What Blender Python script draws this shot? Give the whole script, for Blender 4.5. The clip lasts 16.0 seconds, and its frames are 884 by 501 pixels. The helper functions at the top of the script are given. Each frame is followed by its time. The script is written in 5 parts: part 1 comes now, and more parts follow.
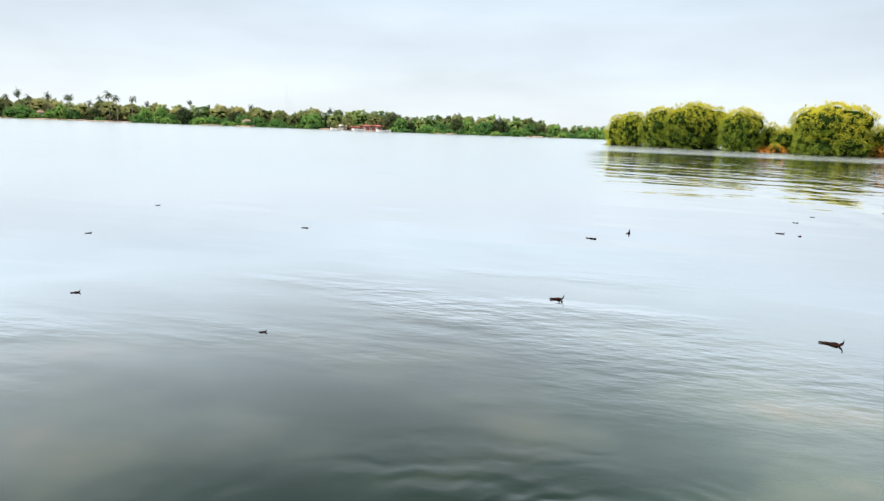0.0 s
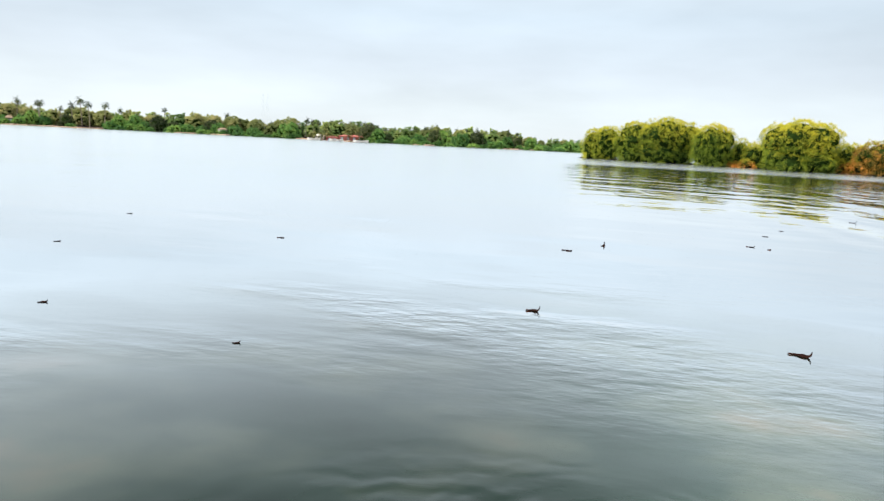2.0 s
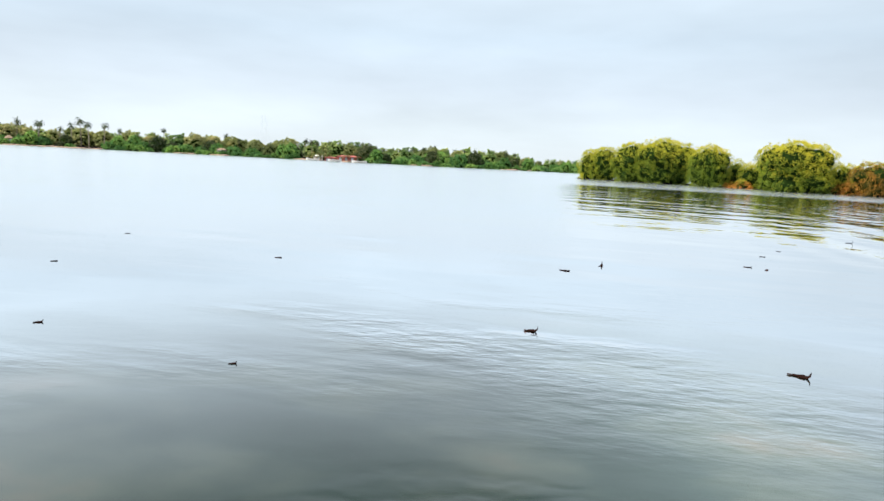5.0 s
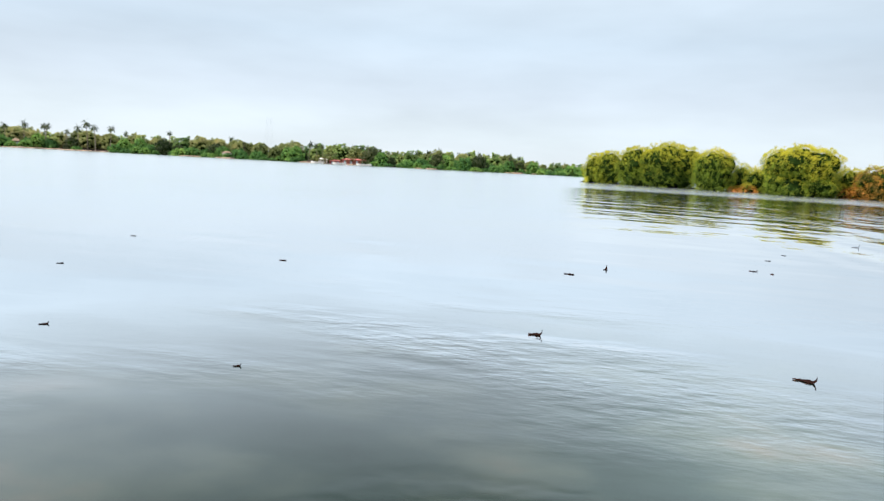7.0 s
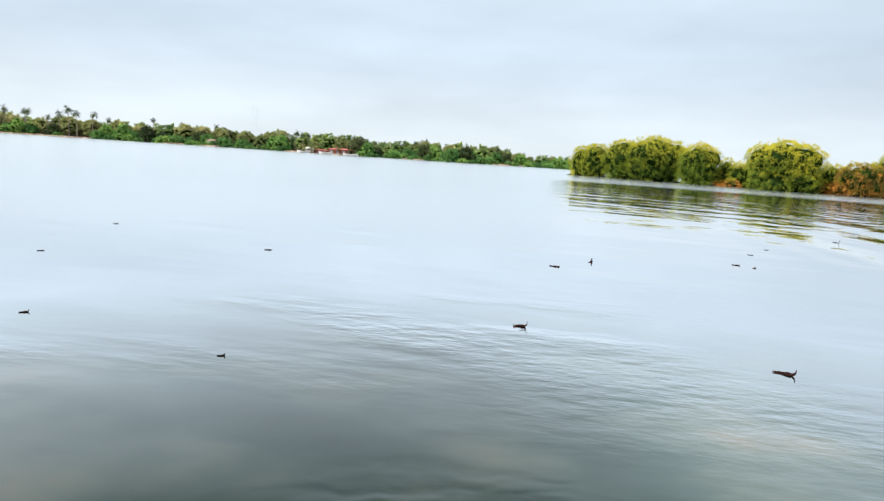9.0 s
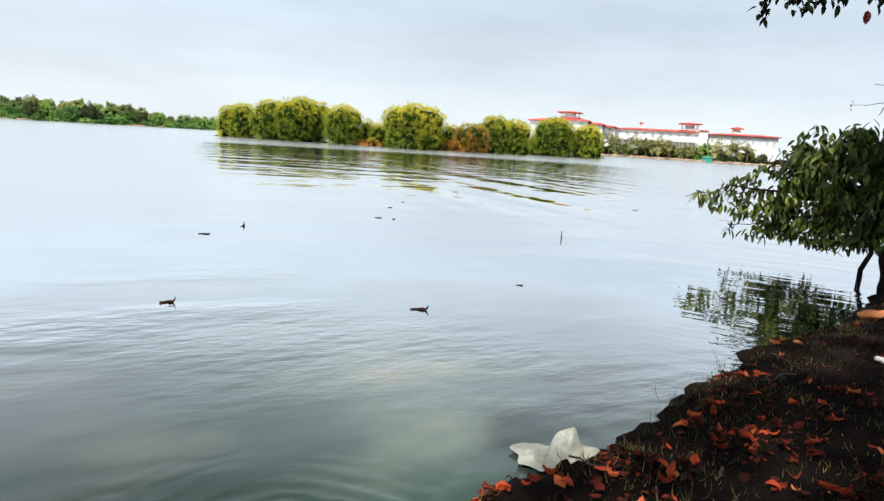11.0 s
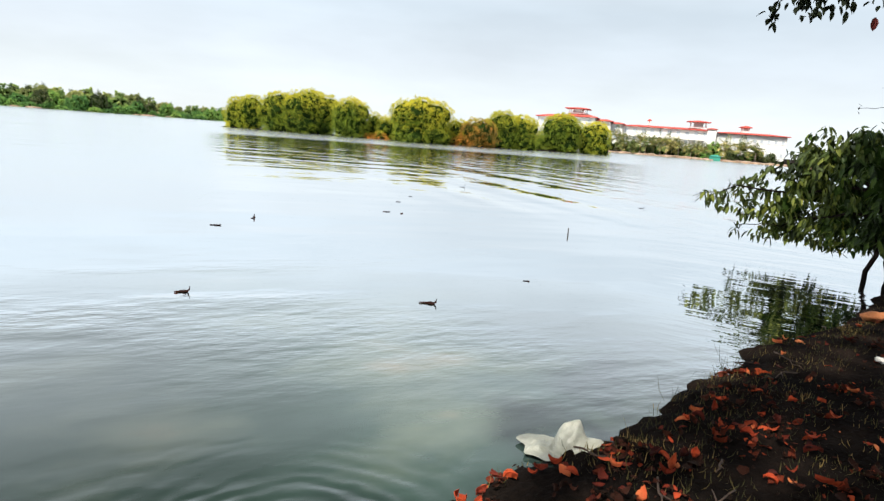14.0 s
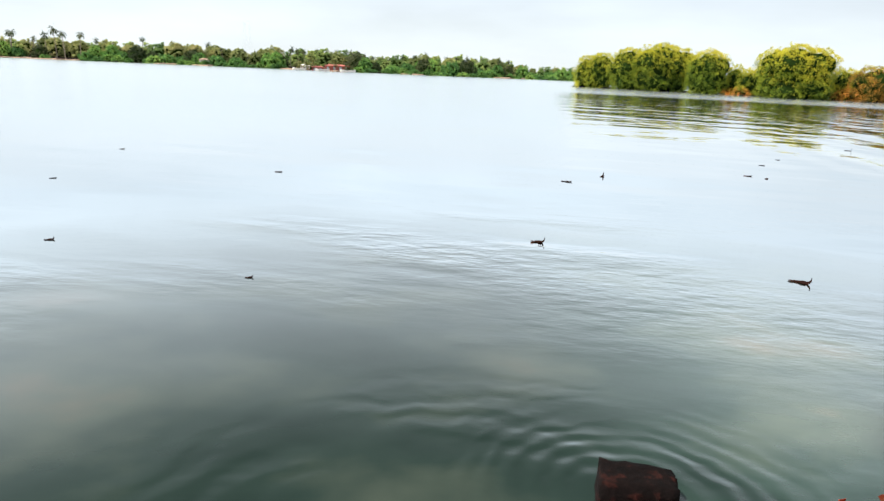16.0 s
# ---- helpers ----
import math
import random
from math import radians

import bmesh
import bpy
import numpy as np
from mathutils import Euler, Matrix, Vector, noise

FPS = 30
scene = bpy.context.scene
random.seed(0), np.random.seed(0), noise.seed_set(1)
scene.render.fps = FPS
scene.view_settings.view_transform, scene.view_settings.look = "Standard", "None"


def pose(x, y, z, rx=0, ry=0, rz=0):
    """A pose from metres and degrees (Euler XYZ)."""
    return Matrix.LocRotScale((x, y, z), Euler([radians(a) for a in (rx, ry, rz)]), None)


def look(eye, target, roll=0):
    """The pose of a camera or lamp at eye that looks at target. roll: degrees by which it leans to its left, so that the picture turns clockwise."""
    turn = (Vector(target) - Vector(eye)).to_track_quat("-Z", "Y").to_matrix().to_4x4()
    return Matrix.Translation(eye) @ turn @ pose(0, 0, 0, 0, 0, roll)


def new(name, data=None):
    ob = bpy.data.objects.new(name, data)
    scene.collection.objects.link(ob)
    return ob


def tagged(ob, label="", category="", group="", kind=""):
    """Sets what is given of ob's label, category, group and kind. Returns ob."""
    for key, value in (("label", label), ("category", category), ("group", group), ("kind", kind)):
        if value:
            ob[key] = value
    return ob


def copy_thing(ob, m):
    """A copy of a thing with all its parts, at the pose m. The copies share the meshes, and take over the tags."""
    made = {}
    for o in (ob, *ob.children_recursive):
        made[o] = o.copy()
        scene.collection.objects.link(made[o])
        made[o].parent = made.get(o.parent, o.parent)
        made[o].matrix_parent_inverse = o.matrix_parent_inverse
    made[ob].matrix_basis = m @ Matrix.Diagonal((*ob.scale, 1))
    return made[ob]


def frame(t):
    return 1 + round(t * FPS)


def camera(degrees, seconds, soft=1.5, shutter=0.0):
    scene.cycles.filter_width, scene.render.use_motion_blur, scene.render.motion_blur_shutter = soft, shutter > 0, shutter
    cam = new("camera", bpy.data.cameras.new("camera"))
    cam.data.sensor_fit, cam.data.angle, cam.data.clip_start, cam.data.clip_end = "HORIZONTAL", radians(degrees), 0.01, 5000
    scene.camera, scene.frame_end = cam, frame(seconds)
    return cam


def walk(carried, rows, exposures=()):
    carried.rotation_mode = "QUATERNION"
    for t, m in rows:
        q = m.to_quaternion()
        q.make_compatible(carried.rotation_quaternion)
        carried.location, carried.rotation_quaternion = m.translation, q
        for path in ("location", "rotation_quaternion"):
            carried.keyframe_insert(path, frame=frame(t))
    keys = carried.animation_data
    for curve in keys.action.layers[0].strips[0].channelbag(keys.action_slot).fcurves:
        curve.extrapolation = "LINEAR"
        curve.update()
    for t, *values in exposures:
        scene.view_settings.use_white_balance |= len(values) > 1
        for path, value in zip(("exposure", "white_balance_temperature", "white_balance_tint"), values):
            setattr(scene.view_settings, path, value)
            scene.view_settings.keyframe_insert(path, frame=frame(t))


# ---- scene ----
cam = camera(71.4, 16.0, soft=1.4)
# seconds, x, y, z, yaw, pitch, roll (lean to the left)
PATH = [
    (0.00, 0.000, 0.000, 1.600, -0.03, -11.11, 2.06),
    (0.50, 0.000, 0.000, 1.600, -0.16, -11.01, 2.22),
    (1.00, 0.000, 0.000, 1.600, 0.05, -10.88, 2.12),
    (1.50, 0.000, 0.000, 1.600, -0.35, -10.52, 2.14),
    (2.00, 0.000, 0.000, 1.600, -2.18, -9.99, 2.85),
    (2.50, 0.000, 0.000, 1.600, -2.14, -9.58, 2.78),
    (3.00, 0.000, 0.000, 1.600, -2.05, -9.28, 2.75),
    (3.50, 0.000, 0.000, 1.600, -1.97, -9.14, 2.69),
    (4.00, 0.000, 0.000, 1.600, -2.14, -8.78, 2.73),
    (6.50, 0.000, 0.000, 1.600, -2.21, -7.74, 3.06),
    (7.00, 0.000, 0.000, 1.600, -1.87, -7.84, 3.00),
    (7.50, 0.000, 0.000, 1.600, -1.14, -7.97, 3.16),
    (8.00, 0.000, 0.000, 1.600, 0.54, -8.44, 2.76),
    (8.50, 0.000, 0.000, 1.600, 0.37, -8.54, 2.63),
    (9.00, 0.000, 0.000, 1.600, -3.21, -8.59, 3.74),
    (9.50, 0.000, 0.000, 1.600, -9.08, -8.33, 3.68),
    (10.00, 0.000, 0.000, 1.600, -18.46, -8.86, 3.01),
    (10.20, 0.035, 0.036, 1.604, -22.31, -9.74, 3.20),
    (11.25, 0.102, -0.023, 1.607, -38.00, -9.95, 3.53),
    (11.80, 0.135, -0.052, 1.608, -42.00, -10.05, 3.69),
    (12.30, 0.169, -0.081, 1.609, -39.41, -10.16, 3.86),
    (12.50, 0.138, -0.083, 1.629, -37.38, -10.25, 3.79),
    (13.00, 0.094, -0.058, 1.628, -33.70, -10.15, 3.59),
    (13.50, 0.096, -0.052, 1.618, -33.69, -10.14, 3.81),
    (14.00, 0.006, -0.068, 1.630, -34.27, -10.70, 4.41),
    (14.50, -0.030, -0.040, 1.605, -27.53, -11.81, 3.45),
    (15.00, -0.058, -0.024, 1.615, -19.26, -12.95, 2.36),
    (15.50, -0.072, -0.014, 1.600, -11.90, -14.29, 2.17),
    (16.00, -0.150, -0.020, 1.600, -3.37, -16.21, 2.42),
]


def camera_pose(x, y, z, yaw, pitch, roll):
    return pose(x, y, z, 90 + pitch, 0, yaw) @ pose(0, 0, 0, 0, 0, roll)


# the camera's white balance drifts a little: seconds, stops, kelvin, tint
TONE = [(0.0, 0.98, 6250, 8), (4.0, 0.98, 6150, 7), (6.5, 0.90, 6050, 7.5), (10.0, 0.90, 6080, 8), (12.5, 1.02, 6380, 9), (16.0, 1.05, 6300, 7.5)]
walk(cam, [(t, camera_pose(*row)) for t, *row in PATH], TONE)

# ---------------------------------------------------------------- light
SUN_AZ, SUN_EL = 258.0, 58.0      # compass bearing from +y towards +x, height
world = bpy.data.worlds.new("sky")
scene.world = world
world.use_nodes = True
wn, wl = world.node_tree.nodes, world.node_tree.links
wn.clear()
w_out = wn.new("ShaderNodeOutputWorld")
w_bg = wn.new("ShaderNodeBackground")
w_sky = wn.new("ShaderNodeTexSky")
w_sky.sky_type = 'NISHITA'
w_sky.sun_disc = False
w_sky.sun_elevation = radians(SUN_EL)
w_sky.sun_rotation = radians(SUN_AZ)
w_sky.dust_density = 4.0
w_co = wn.new("ShaderNodeTexCoord")
w_sep = wn.new("ShaderNodeSeparateXYZ")
w_ramp = wn.new("ShaderNodeValToRGB")
wl.new(w_co.outputs["Generated"], w_sep.inputs[0])
wl.new(w_sep.outputs[2], w_ramp.inputs[0])
HAZE = [(0.0, (1.09, 1.12, 1.12)), (0.05, (1.05, 1.11, 1.13)), (0.11, (0.94, 1.01, 1.08)), (0.19, (0.84, 0.94, 1.03)),
        (0.32, (0.92, 1.00, 1.06)), (0.50, (0.92, 0.98, 1.03)), (1.0, (0.84, 0.91, 0.98))]
while len(w_ramp.color_ramp.elements) < len(HAZE):
    w_ramp.color_ramp.elements.new(0.5)
for el, (p, c) in zip(w_ramp.color_ramp.elements, HAZE):
    el.position, el.color = p, (*c, 1)
# thin cloud veil
w_map = wn.new("ShaderNodeMapping")
w_map.inputs["Scale"].default_value = (1.5, 1.5, 6.0)
w_noise = wn.new("ShaderNodeTexNoise")
w_noise.inputs["Scale"].default_value = 1.6
w_noise.inputs["Detail"].default_value = 5
w_rng = wn.new("ShaderNodeMapRange")
w_rng.inputs[1].default_value, w_rng.inputs[2].default_value = 0.3, 0.7
w_rng.inputs[3].default_value, w_rng.inputs[4].default_value = 0.88, 1.09
wl.new(w_co.outputs["Generated"], w_map.inputs[0])
wl.new(w_map.outputs[0], w_noise.inputs[0])
wl.new(w_noise.outputs[0], w_rng.inputs[0])
w_mul = wn.new("ShaderNodeVectorMath")
w_mul.operation = 'SCALE'
wl.new(w_ramp.outputs[0], w_mul.inputs[0])
wl.new(w_rng.outputs[0], w_mul.inputs["Scale"])
w_skyscale = wn.new("ShaderNodeVectorMath")
w_skyscale.operation = 'SCALE'
w_skyscale.inputs["Scale"].default_value = 0.05
wl.new(w_sky.outputs[0], w_skyscale.inputs[0])
w_mix = wn.new("ShaderNodeMix")
w_mix.data_type = 'RGBA'
w_mix.inputs[0].default_value = 0.12
wl.new(w_mul.outputs[0], w_mix.inputs[6])
wl.new(w_skyscale.outputs[0], w_mix.inputs[7])
wl.new(w_mix.outputs[2], w_bg.inputs[0])
w_bg.inputs[1].default_value = 0.5
wl.new(w_bg.outputs[0], w_out.inputs[0])

sun_data = bpy.data.lights.new("sun", 'SUN')
sun_data.energy, sun_data.angle, sun_data.color = 5.0, radians(2.0), (1.0, 0.94, 0.84)
sun = new("sun", sun_data)
sd = Vector((math.sin(radians(SUN_AZ)) * math.cos(radians(SUN_EL)), math.cos(radians(SUN_AZ)) * math.cos(radians(SUN_EL)), math.sin(radians(SUN_EL))))
sun.matrix_world = look(sd * 50, (0, 0, 0))


# ---------------------------------------------------------------- materials
def material(name):
    m = bpy.data.materials.new(name)
    m.use_nodes = True
    n, l = m.node_tree.nodes, m.node_tree.links
    return m, n, l, n["Principled BSDF"], n["Material Output"]


def ramp_node(n, stops):
    r = n.new("ShaderNodeValToRGB")
    while len(r.color_ramp.elements) < len(stops):
        r.color_ramp.elements.new(0.5)
    for el, (p, c) in zip(r.color_ramp.elements, stops):
        el.position, el.color = p, (*c, 1)
    return r


def noise_node(n, l, scale, detail=4.0, coords=None, stretch=None):
    t = n.new("ShaderNodeTexNoise")
    t.inputs["Scale"].default_value, t.inputs["Detail"].default_value = scale, detail
    if coords is None:
        coords = n.new("ShaderNodeTexCoord").outputs["Object"]
    if stretch:
        mp = n.new("ShaderNodeMapping")
        mp.inputs["Scale"].default_value = stretch
        l.new(coords, mp.inputs[0])
        coords = mp.outputs[0]
    l.new(coords, t.inputs[0])
    return t


def plain(name, stops, scale=3.0, rough=0.8, bump=0.0, fine=40.0, metal=0.0):
    """A surface with two scales of colour variation and fine relief."""
    m, n, l, b, o = material(name)
    big, small = noise_node(n, l, scale), noise_node(n, l, fine, 3)
    mix = n.new("ShaderNodeMath")
    mix.operation = 'MULTIPLY_ADD'
    mix.inputs[1].default_value = 0.35
    l.new(small.outputs[0], mix.inputs[0])
    half = n.new("ShaderNodeMath")
    half.operation = 'MULTIPLY'
    half.inputs[1].default_value = 0.65
    l.new(big.outputs[0], half.inputs[0])
    l.new(half.outputs[0], mix.inputs[2])
    r = ramp_node(n, stops)
    l.new(mix.outputs[0], r.inputs[0])
    l.new(r.outputs[0], b.inputs["Base Color"])
    b.inputs["Roughness"].default_value, b.inputs["Metallic"].default_value = rough, metal
    if bump:
        bp = n.new("ShaderNodeBump")
        bp.inputs["Strength"].default_value, bp.inputs["Distance"].default_value = 0.6, bump
        l.new(small.outputs[0], bp.inputs["Height"])
        l.new(bp.outputs[0], b.inputs["Normal"])
    return m


def leaf_material(name, stops, clear=0.25, rough=0.5, tree_shift=0.25, clumps=0.9, leafy=0.8):
    """Leaves: colour varies leaf by leaf and tree by tree, and some light passes through."""
    m, n, l, b, o = material(name)
    geo, obj = n.new("ShaderNodeNewGeometry"), n.new("ShaderNodeObjectInfo")
    add = n.new("ShaderNodeMath")
    add.operation = 'MULTIPLY_ADD'
    add.inputs[1].default_value = tree_shift
    l.new(obj.outputs["Random"], add.inputs[0])
    half = n.new("ShaderNodeMath")
    half.operation = 'MULTIPLY'
    half.inputs[1].default_value = (1 - tree_shift) * leafy
    l.new(geo.outputs["Random Per Island"], half.inputs[0])
    l.new(half.outputs[0], add.inputs[2])
    clump = noise_node(n, l, clumps, 3)
    cr = n.new("ShaderNodeMapRange")
    cr.inputs[1].default_value, cr.inputs[2].default_value = 0.3, 0.7
    cr.inputs[3].default_value, cr.inputs[4].default_value = -0.28, 0.28
    l.new(clump.outputs[0], cr.inputs[0])
    both = n.new("ShaderNodeMath")
    both.operation = 'ADD'
    l.new(add.outputs[0], both.inputs[0])
    l.new(cr.outputs[0], both.inputs[1])
    r = ramp_node(n, stops)
    l.new(both.outputs[0], r.inputs[0])
    l.new(r.outputs[0], b.inputs["Base Color"])
    b.inputs["Roughness"].default_value = rough
    b.inputs["Specular IOR Level"].default_value = 0.15
    tr = n.new("ShaderNodeBsdfTranslucent")
    l.new(r.outputs[0], tr.inputs[0])
    mx = n.new("ShaderNodeMixShader")
    mx.inputs[0].default_value = clear
    l.new(b.outputs[0], mx.inputs[1])
    l.new(tr.outputs[0], mx.inputs[2])
    l.new(mx.outputs[0], o.inputs[0])
    return m


def water_material():
    m, n, l, b, o = material("lake_water")
    co = n.new("ShaderNodeTexCoord").outputs["Object"]

    def math2(op, a, k=None, c=None):
        q = n.new("ShaderNodeMath")
        q.operation = op
        for slot, v in enumerate((a, k, c)):
            if v is None:
                continue
            if isinstance(v, (int, float)):
                q.inputs[slot].default_value = v
            else:
                l.new(v, q.inputs[slot])
        return q.outputs[0]

    def remap(a, x0, x1, y0, y1, smooth=False):
        q = n.new("ShaderNodeMapRange")
        if smooth:
            q.interpolation_type = 'SMOOTHSTEP'
        for slot, v in zip((1, 2, 3, 4), (x0, x1, y0, y1)):
            q.inputs[slot].default_value = v
        l.new(a, q.inputs[0])
        return q.outputs[0]

    def turned_noise(scale, detail, turn, stretch):
        mp = n.new("ShaderNodeMapping")
        mp.vector_type = 'TEXTURE'
        mp.inputs["Rotation"].default_value = (0, 0, radians(turn))
        mp.inputs["Scale"].default_value = (1 / stretch, 1, 1)
        l.new(co, mp.inputs[0])
        return noise_node(n, l, scale, detail, mp.outputs[0]).outputs[0]
    sep = n.new("ShaderNodeSeparateXYZ")
    l.new(co, sep.inputs[0])
    X, Y = sep.outputs[0], sep.outputs[1]
    ln = n.new("ShaderNodeVectorMath")
    ln.operation = 'LENGTH'
    l.new(co, ln.inputs[0])
    dist = ln.outputs["Value"]
    # the island shelters a stretch of water; the open lake round it is ruffled by wind
    slope = math2('DIVIDE', X, math2('MAXIMUM', Y, 1.0))
    lee = math2('MULTIPLY', remap(slope, 0.215, 0.26, 0, 1, True), remap(slope, 1.05, 1.35, 1, 0, True))
    lee = math2('MULTIPLY', lee, remap(dist, 62, 74, 1, 0.0, True))
    gust = remap(turned_noise(0.10, 3, -12, 0.18), 0.36, 0.50, 0.90, 1.0, True)
    open_water = math2('MULTIPLY', math2('MULTIPLY', math2('SUBTRACT', 1.0, lee), remap(dist, 7, 26, 0, 1, True)), gust)
    # long swell everywhere
    swell = turned_noise(0.42, 2, -20, 0.36)
    h = math2('MULTIPLY', swell, 0.034)
    # low ripples near the bank, in patches where the breeze touches the water
    breeze = turned_noise(0.34, 4, -14, 0.36)
    br = remap(breeze, 0.45, 0.60, 0.06, 1.35, True)
    ripple = math2('MULTIPLY', math2('ADD', turned_noise(3.8, 3, -22, 0.40), turned_noise(5.6, 3, 4, 0.42)), 0.6)
    fine = turned_noise(13.0, 2, -12, 0.36)
    close_by = remap(dist, 5.5, 10.5, 1.0, 0.10, True)
    patch = math2('MULTIPLY', math2('MULTIPLY', br, close_by), remap(dist, 2.8, 5.2, 0.3, 1.15, True))
    h = math2('ADD', h, math2('MULTIPLY', math2('MULTIPLY', ripple, 0.0110), patch))
    h = math2('ADD', h, math2('MULTIPLY', math2('MULTIPLY', fine, 0.0036), patch))
    # crossing waves that break up the island's reflection
    far_off = remap(dist, 15, 32, 0.0, 1.0, True)
    waves = math2('ADD', math2('MULTIPLY', turned_noise(0.62, 3, 82, 0.17), 0.085), math2('MULTIPLY', turned_noise(0.55, 3, -26, 0.26), 0.085))
    h = math2('ADD', h, math2('MULTIPLY', waves, far_off))
    # wavelets that run along the bank under the sapling
    lap_at = math2('MULTIPLY', remap(slope, 1.1, 1.9, 0, 1, True), remap(dist, 3.5, 6, 0, 1, True))
    h = math2('ADD', h, math2('MULTIPLY', math2('MULTIPLY', turned_noise(1.9, 3, -62, 0.28), 0.020), lap_at))
    # long wakes that cross the sheltered water
    wake = turned_noise(0.62, 1, 79, 0.07)
    wake_at = math2('MULTIPLY', remap(slope, 0.42, 0.75, 0, 1, True), remap(dist, 11, 18, 0, 1, True))
    h = math2('ADD', h, math2('MULTIPLY', math2('MULTIPLY', wake, 0.09), wake_at))

    def rings(cx, cy, wobble, waves_per_metre, r0, r1, high):
        """Waves that spread in circles from a point."""
        off = n.new("ShaderNodeVectorMath")
        off.operation = 'SUBTRACT'
        off.inputs[1].default_value = (cx, cy, 0)
        l.new(co, off.inputs[0])
        rl = n.new("ShaderNodeVectorMath")
        rl.operation = 'LENGTH'
        l.new(off.outputs[0], rl.inputs[0])
        r = rl.outputs["Value"]
        wob = math2('ADD', r, math2('MULTIPLY', turned_noise(1.7, 3, 0, 0.8), wobble))
        fade = math2('MULTIPLY', remap(r, r0, r0 + 0.25, 0, 1, True), remap(r, r0 + 0.3, r1, high, 0, True))
        patchy = remap(turned_noise(1.3, 2, 30, 0.7), 0.40, 0.58, 0.08, 1.0, True)
        return math2('MULTIPLY', math2('MULTIPLY', math2('SINE', math2('MULTIPLY', wob, math.tau * waves_per_metre)), fade), patchy)
    # rings round the stone in the shallows, and the long arcs of a wave that runs off the bank
    h = math2('ADD', h, rings(0.80, 1.98, 0.36, 9.0, 0.05, 1.05, 0.0016))
    h = math2('ADD', h, rings(0.05, 1.35, 0.55, 4.5, 0.85, 1.95, 0.0014))
    h = math2('ADD', h, rings(2.3, 1.1, 0.45, 3.4, 0.7, 2.0, 0.0011))
    bp = n.new("ShaderNodeBump")
    bp.inputs["Strength"].default_value, bp.inputs["Distance"].default_value = 1.0, 1.0
    l.new(h, bp.inputs["Height"])
    # murk under the surface
    silt = turned_noise(0.9, 6, 0, 0.7)
    r = ramp_node(n, [(0.3, (0.009, 0.017, 0.015)), (0.48, (0.019, 0.031, 0.027)), (0.6, (0.044, 0.056, 0.045)), (0.72, (0.084, 0.075, 0.056))])
    l.new(silt, r.inputs[0])
    # more silt in suspension along the shallow bank
    sil = n.new("ShaderNodeVectorMath")
    sil.operation = 'SCALE'
    l.new(r.outputs[0], sil.inputs[0])
    l.new(math2('MULTIPLY', remap(X, 0.3, 1.8, 0.72, 1.5, True), remap(X, 2.4, 4.4, 1.0, 0.35, True)), sil.inputs["Scale"])
    l.new(sil.outputs[0], b.inputs["Base Color"])
    b.inputs["Roughness"].default_value = 0.9
    b.inputs["Specular IOR Level"].default_value = 0.0
    l.new(bp.outputs[0], b.inputs["Normal"])
    gl = n.new("ShaderNodeBsdfGlossy")
    gl.distribution = 'BECKMANN'
    ruffled = n.new("ShaderNodeBsdfGlossy")
    ruffled.distribution = 'MULTI_GGX'
    ruffled.inputs["Roughness"].default_value = 0.22
    ruffled.inputs["Color"].default_value = (0.95, 0.97, 0.98, 1)
    l.new(bp.outputs[0], ruffled.inputs["Normal"])
    gl.inputs["Roughness"].default_value = 0.02
    gl.inputs["Color"].default_value = (0.97, 0.98, 0.98, 1)
    l.new(bp.outputs[0], gl.inputs["Normal"])
    lw = n.new("ShaderNodeLayerWeight")
    lw.inputs[0].default_value = 0.5
    l.new(bp.outputs[0], lw.inputs["Normal"])
    fac = math2('POWER', remap(lw.outputs["Facing"], 0.38, 0.785, 0, 1), 2.1)
    mx = n.new("ShaderNodeMixShader")
    l.new(fac, mx.inputs[0])
    l.new(b.outputs[0], mx.inputs[1])
    sheen = n.new("ShaderNodeMixShader")
    l.new(math2('MAXIMUM', open_water, remap(dist, 9, 30, 0, 0.02, True)), sheen.inputs[0])
    l.new(gl.outputs[0], sheen.inputs[1])
    l.new(ruffled.outputs[0], sheen.inputs[2])
    l.new(sheen.outputs[0], mx.inputs[2])
    l.new(mx.outputs[0], o.inputs[0])
    return m


M_WATER = water_material()
M_SOIL = plain("bank_soil", [(0.3, (0.0025, 0.002, 0.0018)), (0.5, (0.007, 0.005, 0.004)), (0.7, (0.017, 0.011, 0.008))], 1.2, 0.95, 0.05, 26)
M_SOIL.node_tree.nodes["Principled BSDF"].inputs["Specular IOR Level"].default_value = 0.02
M_BARK = plain("bark", [(0.3, (0.010, 0.008, 0.006)), (0.7, (0.045, 0.034, 0.025))], 3, 0.95, 0.02, 25)
# bark copy darkened to near black: the shade overhead is put into its colour
M_DARKBARK = plain("shade_dark_bark", [(0.3, (0.003, 0.0025, 0.002)), (0.7, (0.014, 0.010, 0.008))], 4, 1.0, 0.02, 25)
M_DARKBARK.node_tree.nodes["Principled BSDF"].inputs["Specular IOR Level"].default_value = 0.05
M_PALMBARK = plain("palm_bark", [(0.3, (0.16, 0.12, 0.09)), (0.7, (0.36, 0.29, 0.22))], 2, 0.9, 0.02, 12)
M_TWIG = plain("dry_twig", [(0.3, (0.016, 0.009, 0.006)), (0.7, (0.07, 0.036, 0.020))], 8, 0.9, 0.005, 60)
# near-black base colour that stands in for the shade inside crowns
M_CORE = plain("painted_crown_shade", [(0.3, (0.006, 0.012, 0.003)), (0.7, (0.018, 0.032, 0.006))], 2, 1.0)
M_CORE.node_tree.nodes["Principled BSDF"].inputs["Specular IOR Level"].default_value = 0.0
